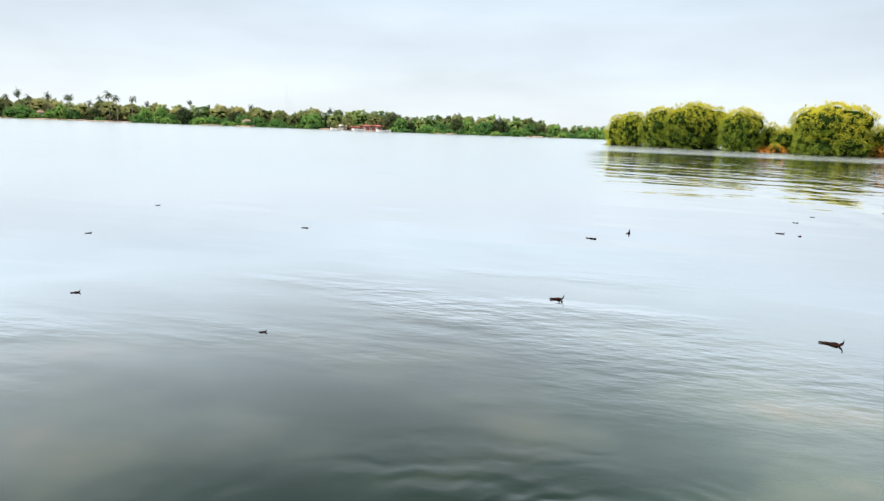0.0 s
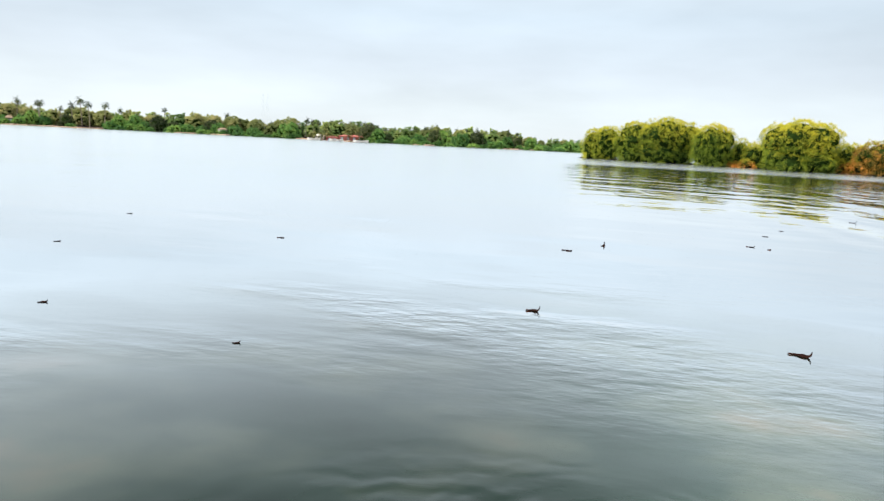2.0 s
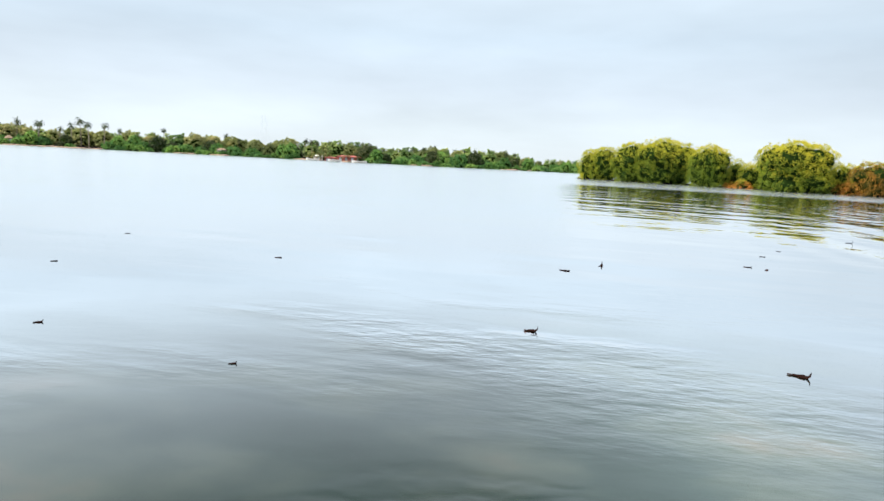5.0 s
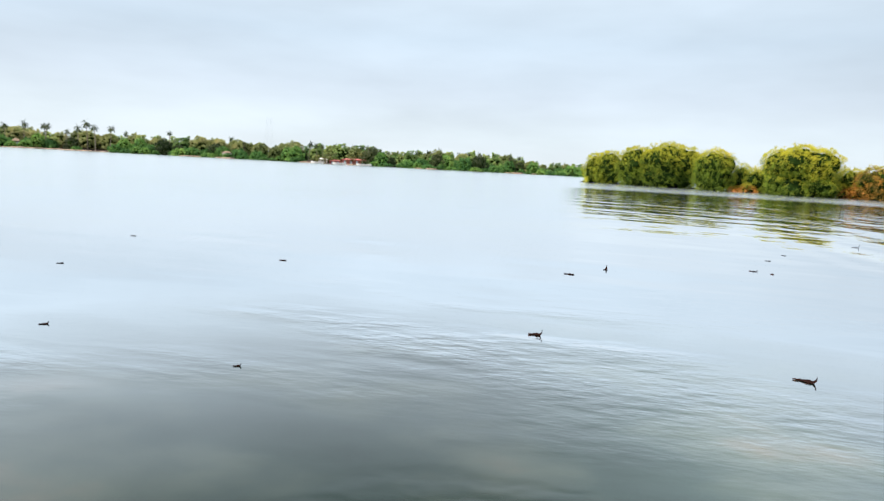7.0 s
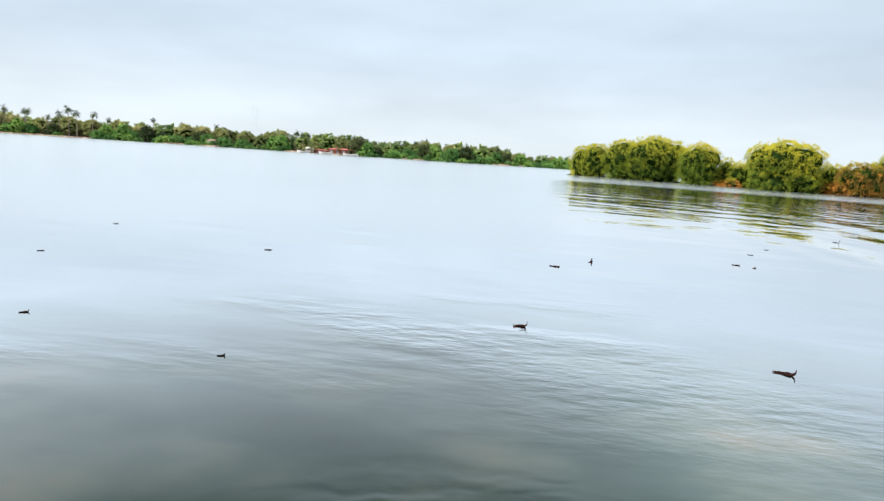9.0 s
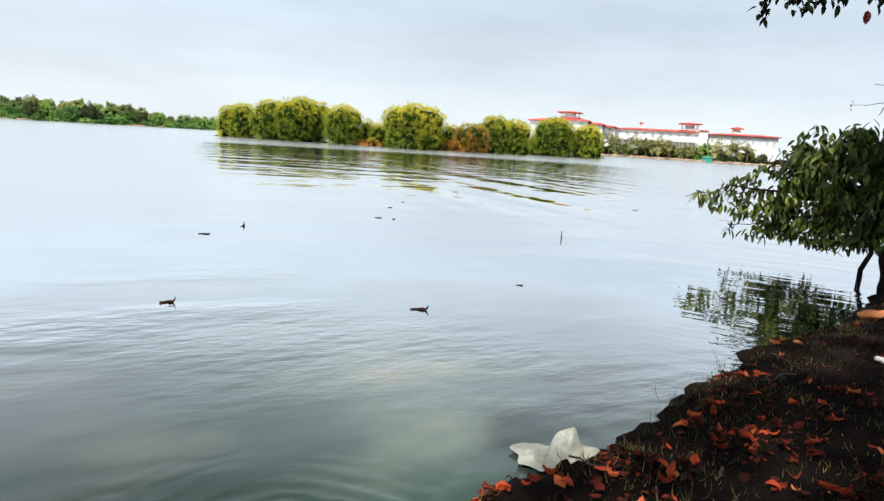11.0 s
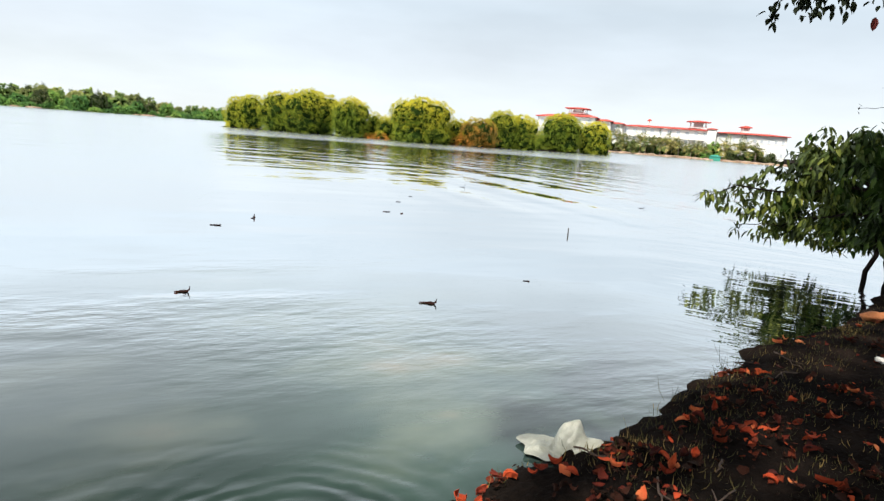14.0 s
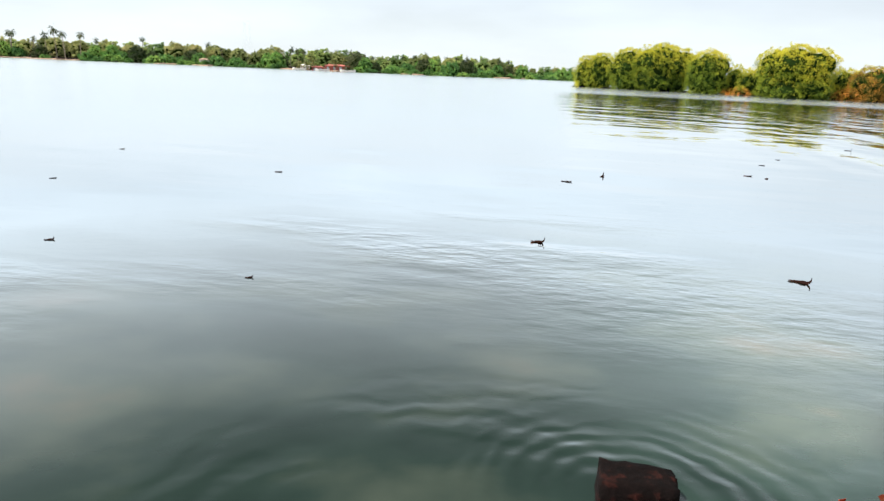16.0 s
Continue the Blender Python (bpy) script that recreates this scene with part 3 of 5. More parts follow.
def mangrove(name, h, w, mat, seed, sun_tint=0.45, ragged=1.0, foot=0.0):
    """A mangrove: several swelling lobes of small leaf tufts down to the water, sunlight painted on the crown as paler
    leaves.
    """
    rng = np.random.default_rng(seed)
    tree = empty(name, (0, 0, 0))
    bm = bmesh.new()
    for k in range(5):
        a = k * math.tau / 5 + rng.uniform(-0.4, 0.4)
        tip = (math.cos(a) * w * 0.26, math.sin(a) * w * 0.26, h * rng.uniform(0.5, 0.8))
        tube(bm, bent((math.cos(a) * w * 0.05, math.sin(a) * w * 0.05, -0.4), tip, 5, 0.04, rng), np.linspace(0.02 * w, 0.006 * w, 6), 6)
    part("trunk", bm, M_BARK, tree)
    # lobes: centre and half-axes
    C, R = [(0, 0, 0.42 * h)], [(0.46 * w, 0.46 * w, 0.53 * h)]
    n_side = max(6, int(w * 1.15))
    for tier, (z0, z1, q0, q1) in enumerate(((0.10, 0.28, 0.27, 0.32), (0.46, 0.66, 0.27, 0.34))):
        for k in range(n_side):
            a = (k + 0.5 * tier) * math.tau / n_side + rng.uniform(-0.35, 0.35)
            q = rng.uniform(q0, q1) * w
            C.append((math.cos(a) * q, math.sin(a) * q, h * rng.uniform(z0, z1)))
            R.append((w * rng.uniform(0.17, 0.24), w * rng.uniform(0.17, 0.24), h * rng.uniform(0.20, 0.30)))
    for k in range(7):
        a = k * 2.39996 + rng.uniform(-0.3, 0.3)
        q = (0.08 + 0.043 * k) * w
        rz = h * rng.uniform(0.20, 0.28)
        C.append((math.cos(a) * q, math.sin(a) * q, h * (1.0 - 0.030 * k + rng.uniform(-0.03, 0.0)) - rz))
        R.append((w * rng.uniform(0.16, 0.22), w * rng.uniform(0.16, 0.22), rz))
    C, R = np.array(C), np.array(R)
    P, O = [], []
    for k in range(len(C)):
        m = int(17.0 * 4 * (R[k][0] * R[k][2] * 2 + R[k][0] ** 2) / 3 * 0.9)
        d = unit(rng.normal(0, 1, (m, 3)))
        p = C[k] + d * R[k]
        keep = p[:, 2] > foot
        for j in range(len(C)):
            if j != k:
                keep &= (((p - C[j]) / R[j]) ** 2).sum(1) > 0.94
        P.append(p[keep])
        O.append(unit(d / R[k])[keep])
    P, O = np.concatenate(P), np.concatenate(O)
    # tufts stand out or lie back in clumps, with dark gaps between
    lift = np.array([noise.noise(Vector(q) * 1.15 + Vector((seed, 0, 0))) + 0.6 * noise.noise(Vector(q) * 2.6) for q in P])
    P = P + O * (0.45 * ragged * lift)[:, None] + np.where(rng.uniform(0, 1, (len(P), 1)) < 0.07, O * rng.uniform(0.1, 0.5 * ragged, (len(P), 1)), 0)
    # high for tufts facing up or to -x, where sunlight is painted on
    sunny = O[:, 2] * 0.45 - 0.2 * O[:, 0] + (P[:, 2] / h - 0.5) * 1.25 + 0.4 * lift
    per = 18
    n = len(P) * per
    ci = np.repeat(np.arange(len(P)), per)
    out = O[ci]
    d = unit(rng.normal(0, 1, (n, 3)) + out + np.array([0, 0, 0.25]))
    reach = rng.uniform(0.02, 0.36, n)
    base = P[ci] + d * reach[:, None]
    base[:, 2] = np.maximum(base[:, 2], 0.05)
    N = unit(np.cross(d, rng.normal(0, 1, (n, 3))) + out * 0.9)
    D = d + rng.normal(0, 0.35, (n, 3))
    size = 0.15 * rng.uniform(0.7, 1.3, n)
    tinted = sunny[ci] + (reach - 0.18) * 1.2 + rng.normal(0, 0.35, n) > 0.90 - sun_tint
    for label, which, mm in (("crown", ~tinted, mat), ("young_leaves", tinted, M_SUNTINT)):
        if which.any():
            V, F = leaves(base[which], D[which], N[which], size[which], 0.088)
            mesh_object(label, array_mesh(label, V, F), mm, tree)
    # solid lumps under the tufts, the crown's inner shade put into their colour
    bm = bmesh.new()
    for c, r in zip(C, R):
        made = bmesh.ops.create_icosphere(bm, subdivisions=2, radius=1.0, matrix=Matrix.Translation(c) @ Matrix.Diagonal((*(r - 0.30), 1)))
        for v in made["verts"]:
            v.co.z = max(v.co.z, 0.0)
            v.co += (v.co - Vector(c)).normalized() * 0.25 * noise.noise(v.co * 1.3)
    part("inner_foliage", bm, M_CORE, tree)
    return tree


def palm_tree(name, h, frond, seed, count=20, width=0.05, lift=1.15, fall=1.75, sag=0.13, leafage=None):
    rng = np.random.default_rng(seed)
    tree = empty(name, (0, 0, 0))
    lean = rng.normal(0, 0.07, 2) * h
    bm = bmesh.new()
    pts = [(lean[0] * u * u, lean[1] * u * u, -0.4 + (h + 0.4) * u) for u in np.linspace(0, 1, 8)]
    tube(bm, pts, [0.20, 0.17, 0.155, 0.145, 0.14, 0.135, 0.13, 0.12], 8)
    part("trunk", bm, M_PALMBARK, tree)
    top = np.array([lean[0], lean[1], h])
    P, D, N, L = [], [], [], []
    for k in range(count):
        a = k * 2.39996 + rng.normal(0, 0.2)
        up = lift - fall * (k / count) + rng.normal(0, 0.12)
        e = np.array([math.cos(a), math.sin(a), 0])
        p, v = top.copy(), unit(e * math.cos(up) + np.array([0, 0, math.sin(up)]))
        for s in range(12):
            nxt = p + v * frond / 12
            side = np.cross(v, [0, 0, 1.0])
            side = unit(side)
            nn = np.cross(side, v)
            ll = frond * 0.30 * math.sin(math.pi * (0.12 + 0.86 * s / 12)) + 0.05
            for q in (-1, 1):
                P.append(p)
                D.append(side * q + v * 0.55 - np.array([0, 0, 0.45]))
                N.append(nn)
                L.append(ll * rng.uniform(0.85, 1.15))
            P.append(p)
            D.append(v)
            N.append(nn)
            L.append(frond / 12 * 1.2)
            p = nxt
            v = unit(v + np.array([0, 0, -sag - 0.02 * s]))
    V, F = leaves(np.array(P), np.array(D), np.array(N), np.array(L), frond * width, 0.03)
    mesh_object("fronds", array_mesh("fronds", V, F), leafage or M_PALM, tree)
    return tree


def settle(ob, az, d, turn, size, label, category, group="", sink=0.1):
    """A copy of a tree on the ground at a bearing."""
    x, y, _ = bearing(az, d)
    c = copy_thing(ob, pose(x, y, ground_z(x, y) - sink, 0, 0, turn))
    sx = size if isinstance(size, tuple) else (size, size, size)
    c.scale = tuple(a * b for a, b in zip(c.scale, sx))
    return tagged(c, label, category, group)


def set_down(ob, az, d, turn, label, category, group=""):
    x, y, _ = bearing(az, d)
    ob.matrix_basis = pose(x, y, max(ground_z(x, y), -0.15) - 0.1, 0, 0, turn)
    return tagged(ob, label, category, group)


# island of mangroves: bearing, distance, height, width, leaves, words
ISLAND = [
    (15.35, 114.0, 5.0, 3.9, M_YELLOW, 0.75, "round mangrove with yellowing leaves at the island's tip"),
    (16.6, 112.5, 5.5, 5.2, M_YELLOW, 0.70, "round yellow-green mangrove near the island's tip"),
    (18.8, 109.0, 6.4, 5.6, M_MANGROVE, 0.52, "round dark green mangrove at the water's edge"),
    (21.6, 107.5, 6.9, 8.8, M_MANGROVE, 0.58, "broad green mangrove with a sunlit top"),
    (25.15, 103.0, 6.2, 5.8, M_MANGROVE, 0.42, "round green mangrove at the water's edge"),
    (27.2, 105.0, 3.9, 3.2, M_MANGROVE, 0.25, "low green mangrove shrub"),
    (28.3, 103.5, 3.4, 3.0, M_MANGROVE, 0.3, "low mangrove shrub with dull green leaves"),
    (29.1, 104.0, 3.9, 3.0, M_MANGROVE, 0.3, "low green mangrove shrub beside a tall one"),
    (31.65, 99.0, 6.8, 9.0, M_MANGROVE, 0.64, "tall broad mangrove with a sunlit yellow-green top"),
    (34.9, 101.5, 3.9, 3.6, M_YELLOW, 0.4, "low shrub with yellow-green leaves"),
    (36.8, 99.5, 4.3, 5.4, M_RUST, 0.0, "low rusty orange shrub beside the mangroves"),
    (35.8, 102.5, 3.2, 3.2, M_RUST, 0.0, "low shrub with brown and green leaves"),
    (27.9, 101.8, 0.9, 2.2, M_RUST, 0.0, "low reddish scrub on the island's edge"),
    (26.9, 102.4, 0.8, 1.8, M_RUST, 0.0, "low reddish scrub beside green shrubs"),
    (34.3, 99.0, 1.5, 2.0, M_RUST, 0.0, "low reddish scrub between two mangroves"),
    (35.4, 99.4, 1.8, 2.2, M_RUST, 0.0, "low reddish-brown scrub at the water's edge"),
    (39.0, 106.5, 5.9, 6.2, M_MANGROVE, 0.45, "round dark green mangrove"),
    (40.75, 107.0, 5.7, 5.4, M_MANGROVE, 0.38, "round dark green mangrove beside a like one"),
    (42.4, 121.0, 3.6, 3.4, M_MANGROVE, 0.2, "low dark green mangrove shrub between taller ones"),
    (44.2, 118.0, 6.7, 7.4, M_MANGROVE, 0.40, "broad dark green mangrove"),
    (47.2, 120.0, 6.0, 5.7, M_YELLOW, 0.6, "mangrove with bright yellow-green leaves"),
]
for k, (az, d, h, w, mat, sun_tint, words) in enumerate(ISLAND):
    big = h > 4.6
    set_down(mangrove("mangrove_tree" if big else "mangrove_shrub", h * 1.03, w * 1.02, mat, 20 + k, sun_tint, 0.8 if big else 1.1), az, d, az * 37.0, words,
             "tree" if big else "shrub", "island mangroves")

# far shore: woods with palms over them
rng = np.random.default_rng(11)
BROAD = [dome_tree("broadleaf_tree", h, w, M_FARFRONT, 60 + k, 0.46, 120, 50, 0.06, rag=2.6) for k, (h, w) in enumerate(((6.0, 8.5), (7.5, 8.0), (5.0, 9.0), (8.5, 9.5)))]
BACK = [dome_tree("broadleaf_tree", h, w, M_FAR, 66 + k, 0.46, 110, 50, 0.06, rag=2.8) for k, (h, w) in enumerate(((7.6, 5.6), (8.6, 6.2)))]
BROWN = [dome_tree("broadleaf_tree", h, w, M_FARBROWN, 70 + k, 0.46, 120, 50, 0.06, rag=2.6) for k, (h, w) in enumerate(((8.0, 6.0), (9.0, 7.0)))]
DARK = [dome_tree("broadleaf_tree", 7.0, 7.5, M_PALMDARK, 73, 0.46, 110, 50, 0.06, rag=2.6)]
PALMS = [palm_tree("coconut_palm", h, f, 80 + k, 18, 0.05, 1.35, 2.1, 0.10, leafage=M_PALMDARK) for k, (h, f) in enumerate(((9.4, 2.3), (8.6, 2.1), (10.0, 2.5)))]
# height of the woods along the far shore
WOOD_AZ = [-62, -35, -31, -26, -22, -18.5, -15, -14.4, -13.9, -12, -8, -5, -3.7, -0.5, 3.5, 6.5, 8.5, 10.5, 14, 47]
WOOD_H = [7.5, 7.2, 6.9, 6.5, 6.9, 7.3, 6.8, 4.5, 5.4, 6.9, 7.1, 6.4, 5.2, 5.9, 6.9, 6.5, 5.6, 4.1, 4.1, 4.4]
for az in np.arange(-62, 15, 0.85):
    if -10.6 < az < -5.6 or (-37 < az < -27 and rng.uniform() < 0.6) or (-19 < az < -12.5 and rng.uniform() < 0.5):
        continue
    d0 = np.interp(az, FAR_AZ, FAR_D)
    k = int(rng.integers(0, 4))
    s = float(rng.uniform(0.55, 0.92)) * float(np.interp(az, WOOD_AZ, WOOD_H)) / 7.2
    settle(DARK[0] if rng.uniform() < (0.5 if az < -26 else 0.15) else BROAD[k], az + rng.normal(0, 0.25), d0 + rng.uniform(3, 9), rng.uniform(0, 360), s,
           "leafy green tree in the far shore's woods", "tree", "far shore trees")
for az in np.arange(-62, 15, 0.62):
    d0 = np.interp(az, FAR_AZ, FAR_D)
    dens = np.interp(az, [-36, -29, -26, -22, -18, -8, 0, 10, 14], [0.75, 0.7, 0.3, 0.35, 0.4, 0.6, 0.6, 0.7, 0.3])
    if rng.uniform() > dens:
        continue
    s = float(rng.uniform(0.84, 1.12)) * float(np.interp(az, [-36, -27, -25, -22, -20], [1.0, 0.98, 0.92, 0.88, 0.0]) or np.interp(az, WOOD_AZ, WOOD_H) / 9.6)
    front = az < -26.5
    settle(PALMS[int(rng.integers(0, 3))], az + rng.normal(0, 0.3), d0 + (rng.uniform(3, 12) if front else rng.uniform(14, 32)), rng.uniform(0, 360), s * (0.95 if front else 1.0),
           "tall slender coconut palm on the far shore", "palm tree", "far shore palms")
# second rank of trees, behind
for az in np.arange(-62, 48, 0.52):
    d0 = np.interp(az, FAR_AZ, FAR_D)
    s = float(rng.uniform(0.84, 1.05)) * float(np.interp(az, WOOD_AZ, WOOD_H)) / 8.4
    dry = np.interp(az, [-60, -28, -25, -21, -19, -12, -10, 14], [0.8, 0.7, 0.2, 0.25, 0.85, 0.8, 0.35, 0.45])
    kind = BROWN if rng.uniform() < dry else BACK
    settle(kind[int(rng.integers(0, 2))], az + rng.normal(0, 0.25), d0 + rng.uniform(14, 40), rng.uniform(0, 360), (1.35 * s, 1.35 * s, s),
           "dry olive-brown tree standing back from the far shore" if kind is BROWN else "leafy green tree standing back from the far shore", "tree", "far shore trees")
# a dark round tree beside the sheds and a thin feathery one that stands out over the woods
set_down(dome_tree("broadleaf_tree", 6.6, 8.5, M_PALMDARK, 75, 0.4, 150, 60, 0.04, rag=1.2), -4.9, 251, 0, "dark round-crowned tree beside the red sheds", "tree", "far shore trees")
set_down(palm_tree("feathery_tree", 7.6, 2.2, 77, 16, 0.035, 1.5, 0.9, 0.0, leafage=M_PALMDARK), -22.2, 283, 0, "thin feathery tree rising over the far woods", "tree", "far shore trees")
# shrubs along the far waterline
for az in np.arange(-62, 15, 0.7):
    if rng.uniform() > np.interp(az, [-36, -28, -25, -12, -10, -5, -4, 14], [0.3, 0.35, 0.95, 0.95, 0.2, 0.2, 0.85, 0.85]):
        continue
    d0 = np.interp(az, FAR_AZ, FAR_D)
    s = float(rng.uniform(0.6, 1.0))
    settle(BROAD[int(rng.integers(0, 4))], az + rng.normal(0, 0.25), d0 + rng.uniform(-1.0, 2.5), rng.uniform(0, 360), (0.55 * s, 0.55 * s, 0.38 * s),
           "low green shrub at the far waterline", "shrub", "far shore shrubs", 0.3)
# palms before the red-roofed building
BUSHY = [palm_tree("coconut_palm", h, f, 90 + k, 13, 0.055, 1.45, 1.7, 0.075) for k, (h, f) in enumerate(((2.4, 3.1), (3.0, 3.3), (1.8, 2.9), (2.8, 3.5)))]
for az in np.arange(48.6, 60.4, 0.42):
    d0 = np.interp(az, FAR_AZ, FAR_D)
    if 56.6 < az < 57.8:
        continue
    settle(BUSHY[int(rng.integers(0, 4))], az + rng.normal(0, 0.12), d0 + rng.uniform(3, 10), rng.uniform(0, 360),
           float(np.interp(az, [48, 50, 60], [1.45, 1.3, 1.12])) * float(rng.uniform(0.75, 1.12)), "short bushy coconut palm on the shore before the building", "palm tree", "palms before the building")
for az in np.arange(48.4, 61.5, 0.36):
    if 56.6 < az < 57.8:
        continue
    settle((BROAD + BROWN + DARK + DARK + DARK)[int(rng.integers(0, 9))], az + rng.normal(0, 0.1), np.interp(az, FAR_AZ, FAR_D) + rng.uniform(5, 14), rng.uniform(0, 360), (0.34, 0.34, float(rng.uniform(0.24, 0.42))),
           "low olive shrub among the shore palms", "shrub", "shrubs before the building")
settle(BROAD[1], 57.1, 203, 40, 0.62, "leafy yellow-green tree behind the small green hut", "tree", "", 0.2)
# brown-fronded palms among the far sheds
for az, d, k, size in ((-10.0, 247, 0, 0.95), (-9.2, 247.5, 1, 0.8), (-8.8, 252, 3, 1.15), (-6.9, 246, 1, 0.9), (-5.9, 252, 3, 1.1)):
    settle(BUSHY[k], az, d, az * 31, size, "short coconut palm with brown fronds beside the sheds", "palm tree", "far shore palms")
# trees beyond the near sapling
for az, d, k, s in ((70.5, 108, 3, 0.75), (72.5, 100, 0, 0.8), (74.5, 96, 1, 0.85), (77, 92, 2, 0.9), (81, 92, 3, 0.8)):
    settle(BROAD[k], az, d + 16, az * 7, s, "leafy green tree on the bank beyond the sapling", "tree", "bank trees")
settle(PALMS[0], 71.2, 118, 30, 0.75, "coconut palm on the bank beyond the sapling", "palm tree", "bank trees")
for ob in BROAD + BACK + BROWN + DARK + PALMS + BUSHY:
    for o in [*ob.children_recursive, ob]:
        bpy.data.objects.remove(o)


# ---------------------------------------------------------------- white building with red roofs
def hip_roof(bm, x0, x1, y0, y1, z, rise, over=0.9, thick=0.24, ridge=0.35):
    """A hipped roof with eaves of some thickness."""
    x0, x1, y0, y1 = x0 - over, x1 + over, y0 - over, y1 + over
    box(bm, x0, x1, y0, y1, z, z + thick)
    z += thick
    yd = (y1 - y0) * 0.5
    inset = min(yd, (x1 - x0) * ridge)
    v = [bm.verts.new(p) for p in ((x0, y0, z), (x1, y0, z), (x1, y1, z), (x0, y1, z), (x0 + inset, (y0 + y1) / 2, z + rise), (x1 - inset, (y0 + y1) / 2, z + rise))]
    for f in ((0, 1, 5, 4), (1, 2, 5), (2, 3, 4, 5), (3, 0, 4)):
        bm.faces.new([v[i] for i in f])


def red_roofed_building():
    b = empty("hotel_building", bearing(52, 250, 0.0), -52)
    tagged(b, "long white building with red tiled roofs and rooftop turrets", "building")

    def wing(x0, x1, y0, y1, z0, z1, rise, storeys, step, win=(1.3, 1.5), over=0.9):
        bm = bmesh.new()
        box(bm, x0, x1, y0, y1, z0, z1)
        wall = part("wall", bm, M_WALL, b)
        bm = bmesh.new()
        hip_roof(bm, x0, x1, y0, y1, z1 + 0.01, rise, over)
        part("roof", bm, M_ROOF, b)
        n = int((x1 - x0 - 1.0) / step)
        for s in range(storeys):
            zc = z0 + (z1 - z0) * (s + 0.55) / storeys
            for k in range(n):
                xc = x0 + (x1 - x0) * (k + 0.5) / n
                bm = bmesh.new()
                w, h = win
                for q in ((xc - w / 2 - 0.12, xc - w / 2, zc - h / 2, zc + h / 2), (xc + w / 2, xc + w / 2 + 0.12, zc - h / 2, zc + h / 2),
                          (xc - w / 2 - 0.12, xc + w / 2 + 0.12, zc + h / 2, zc + h / 2 + 0.12), (xc - w / 2 - 0.2, xc + w / 2 + 0.2, zc - h / 2 - 0.14, zc - h / 2)):
                    box(bm, q[0], q[1], y0 - 0.16, y0 - 0.004, q[2], q[3])
                window = part("window", bm, M_WALL, b)
                bm = bmesh.new()
                box(bm, xc - w / 2, xc + w / 2, y0 - 0.05, y0 - 0.004, zc - h / 2, zc + h / 2)
                part("pane", bm, M_GLASS, window, "grey glass pane")
        return wall

    def turret(x0, x1, y0, y1, z0, z1):
        bm = bmesh.new()
        box(bm, x0, x1, y0, y1, z0, z0 + 0.5)
        for px in (x0 + 0.3, (x0 + x1) / 2, x1 - 0.3):
            for py in (y0 + 0.3, y1 - 0.3):
                box(bm, px - 0.12, px + 0.12, py - 0.12, py + 0.12, z0 + 0.5, z1)
        inset = 0.22 * (x1 - x0)
        box(bm, x0 + inset, x1 - inset, y0 + inset, y1 - inset, z0 + 0.5, z1)
        t = part("turret", bm, M_WALL, b)
        bm = bmesh.new()
        hip_roof(bm, x0, x1, y0, y1, z1 + 0.01, 0.55, 0.15 + 0.16 * (x1 - x0), 0.22, 0.45)
        part("roof", bm, M_ROOF, t, "red hipped turret roof")

    wing(-43, -32, -6, 8, 0.5, 11.4, 1.1, 3, 3.2)
    wing(-33, -21, -8, 9, 0.5, 11.9, 1.3, 3, 3.2)
    wing(-21, -15.5, -4, 8, 0.5, 11.0, 0.8, 3, 3.2)
    wing(-15.5, -11.2, -2, 9, 0.5, 10.4, 0.6, 3, 3.2)
    wing(-11.2, 20.0, 0, 10, 0.5, 10.0, 0.65, 3, 2.9)
    wing(22.4, 45.4, -1.5, 9, 0.5, 9.6, 0.6, 2, 2.2, (0.9, 1.2))
    wing(19.0, 22.0, -2.6, 0.1, 0.5, 10.6, 0.3, 3, 2.9, over=0.3)
    turret(-32.0, -25.2, -3, 4, 13.2, 15.1)
    turret(-2.2, -1.2, 3, 4.2, 11.0, 12.5)
    turret(12.9, 18.9, 2, 7, 10.9, 13.1)
    turret(30.6, 33.6, 2, 5, 10.4, 12.2)
    # open gallery along the main wing
    for k in range(12):
        bm = bmesh.new()
        x = -12.5 + k * 2.8
        box(bm, x - 0.16, x + 0.16, -2.2, -1.88, 0.5, 6.4)
        part("column", bm, M_WALL, b)
    for z in (3.3, 6.4):
        bm = bmesh.new()
        box(bm, -13.3, 18.6, -2.3, -0.01, z, z + 0.35)
        part("gallery_floor", bm, M_WALL, b)


red_roofed_building()


def embankment(a0, a1, high, back, label):
    bm = bmesh.new()
    rows = []
    for az in np.arange(a0, a1, 0.4):
        d = np.interp(az, FAR_AZ, FAR_D) - 3.0 * math.sin(az * 1.7) - 1.5 * math.sin(az * 5.3) + back
        w = 0.35 * noise.noise(Vector((az * 1.7, 0, 0))) + 0.15 * noise.noise(Vector((az * 6.1, 3, 0)))
        rows.append([bm.verts.new(bearing(az, d + q, z)) for q, z in ((-1.6, -0.6), (-1.0, (0.35 + w) * high), (1.8, (0.55 + w) * high), (3.5, -0.1))])
    for r0, r1 in zip(rows, rows[1:]):
        for k in range(3):
            bm.faces.new((r0[k], r0[k + 1], r1[k + 1], r1[k]))
    ob = part("embankment", bm, M_SAND)
    tagged(ob, label, "embankment", kind="structure")


embankment(47.8, 66.0, 1.0, 0.0, "low pale earth embankment along the palm shore")
for a0, a1 in ((-37, -26), (-21.5, -19.2), (-18.6, -16.8), (-11.5, -4.4), (-1, 1.2), (5.5, 10.5)):
    embankment(a0, a1, 0.7, -1.2, "bare sandy strip along the far waterline")


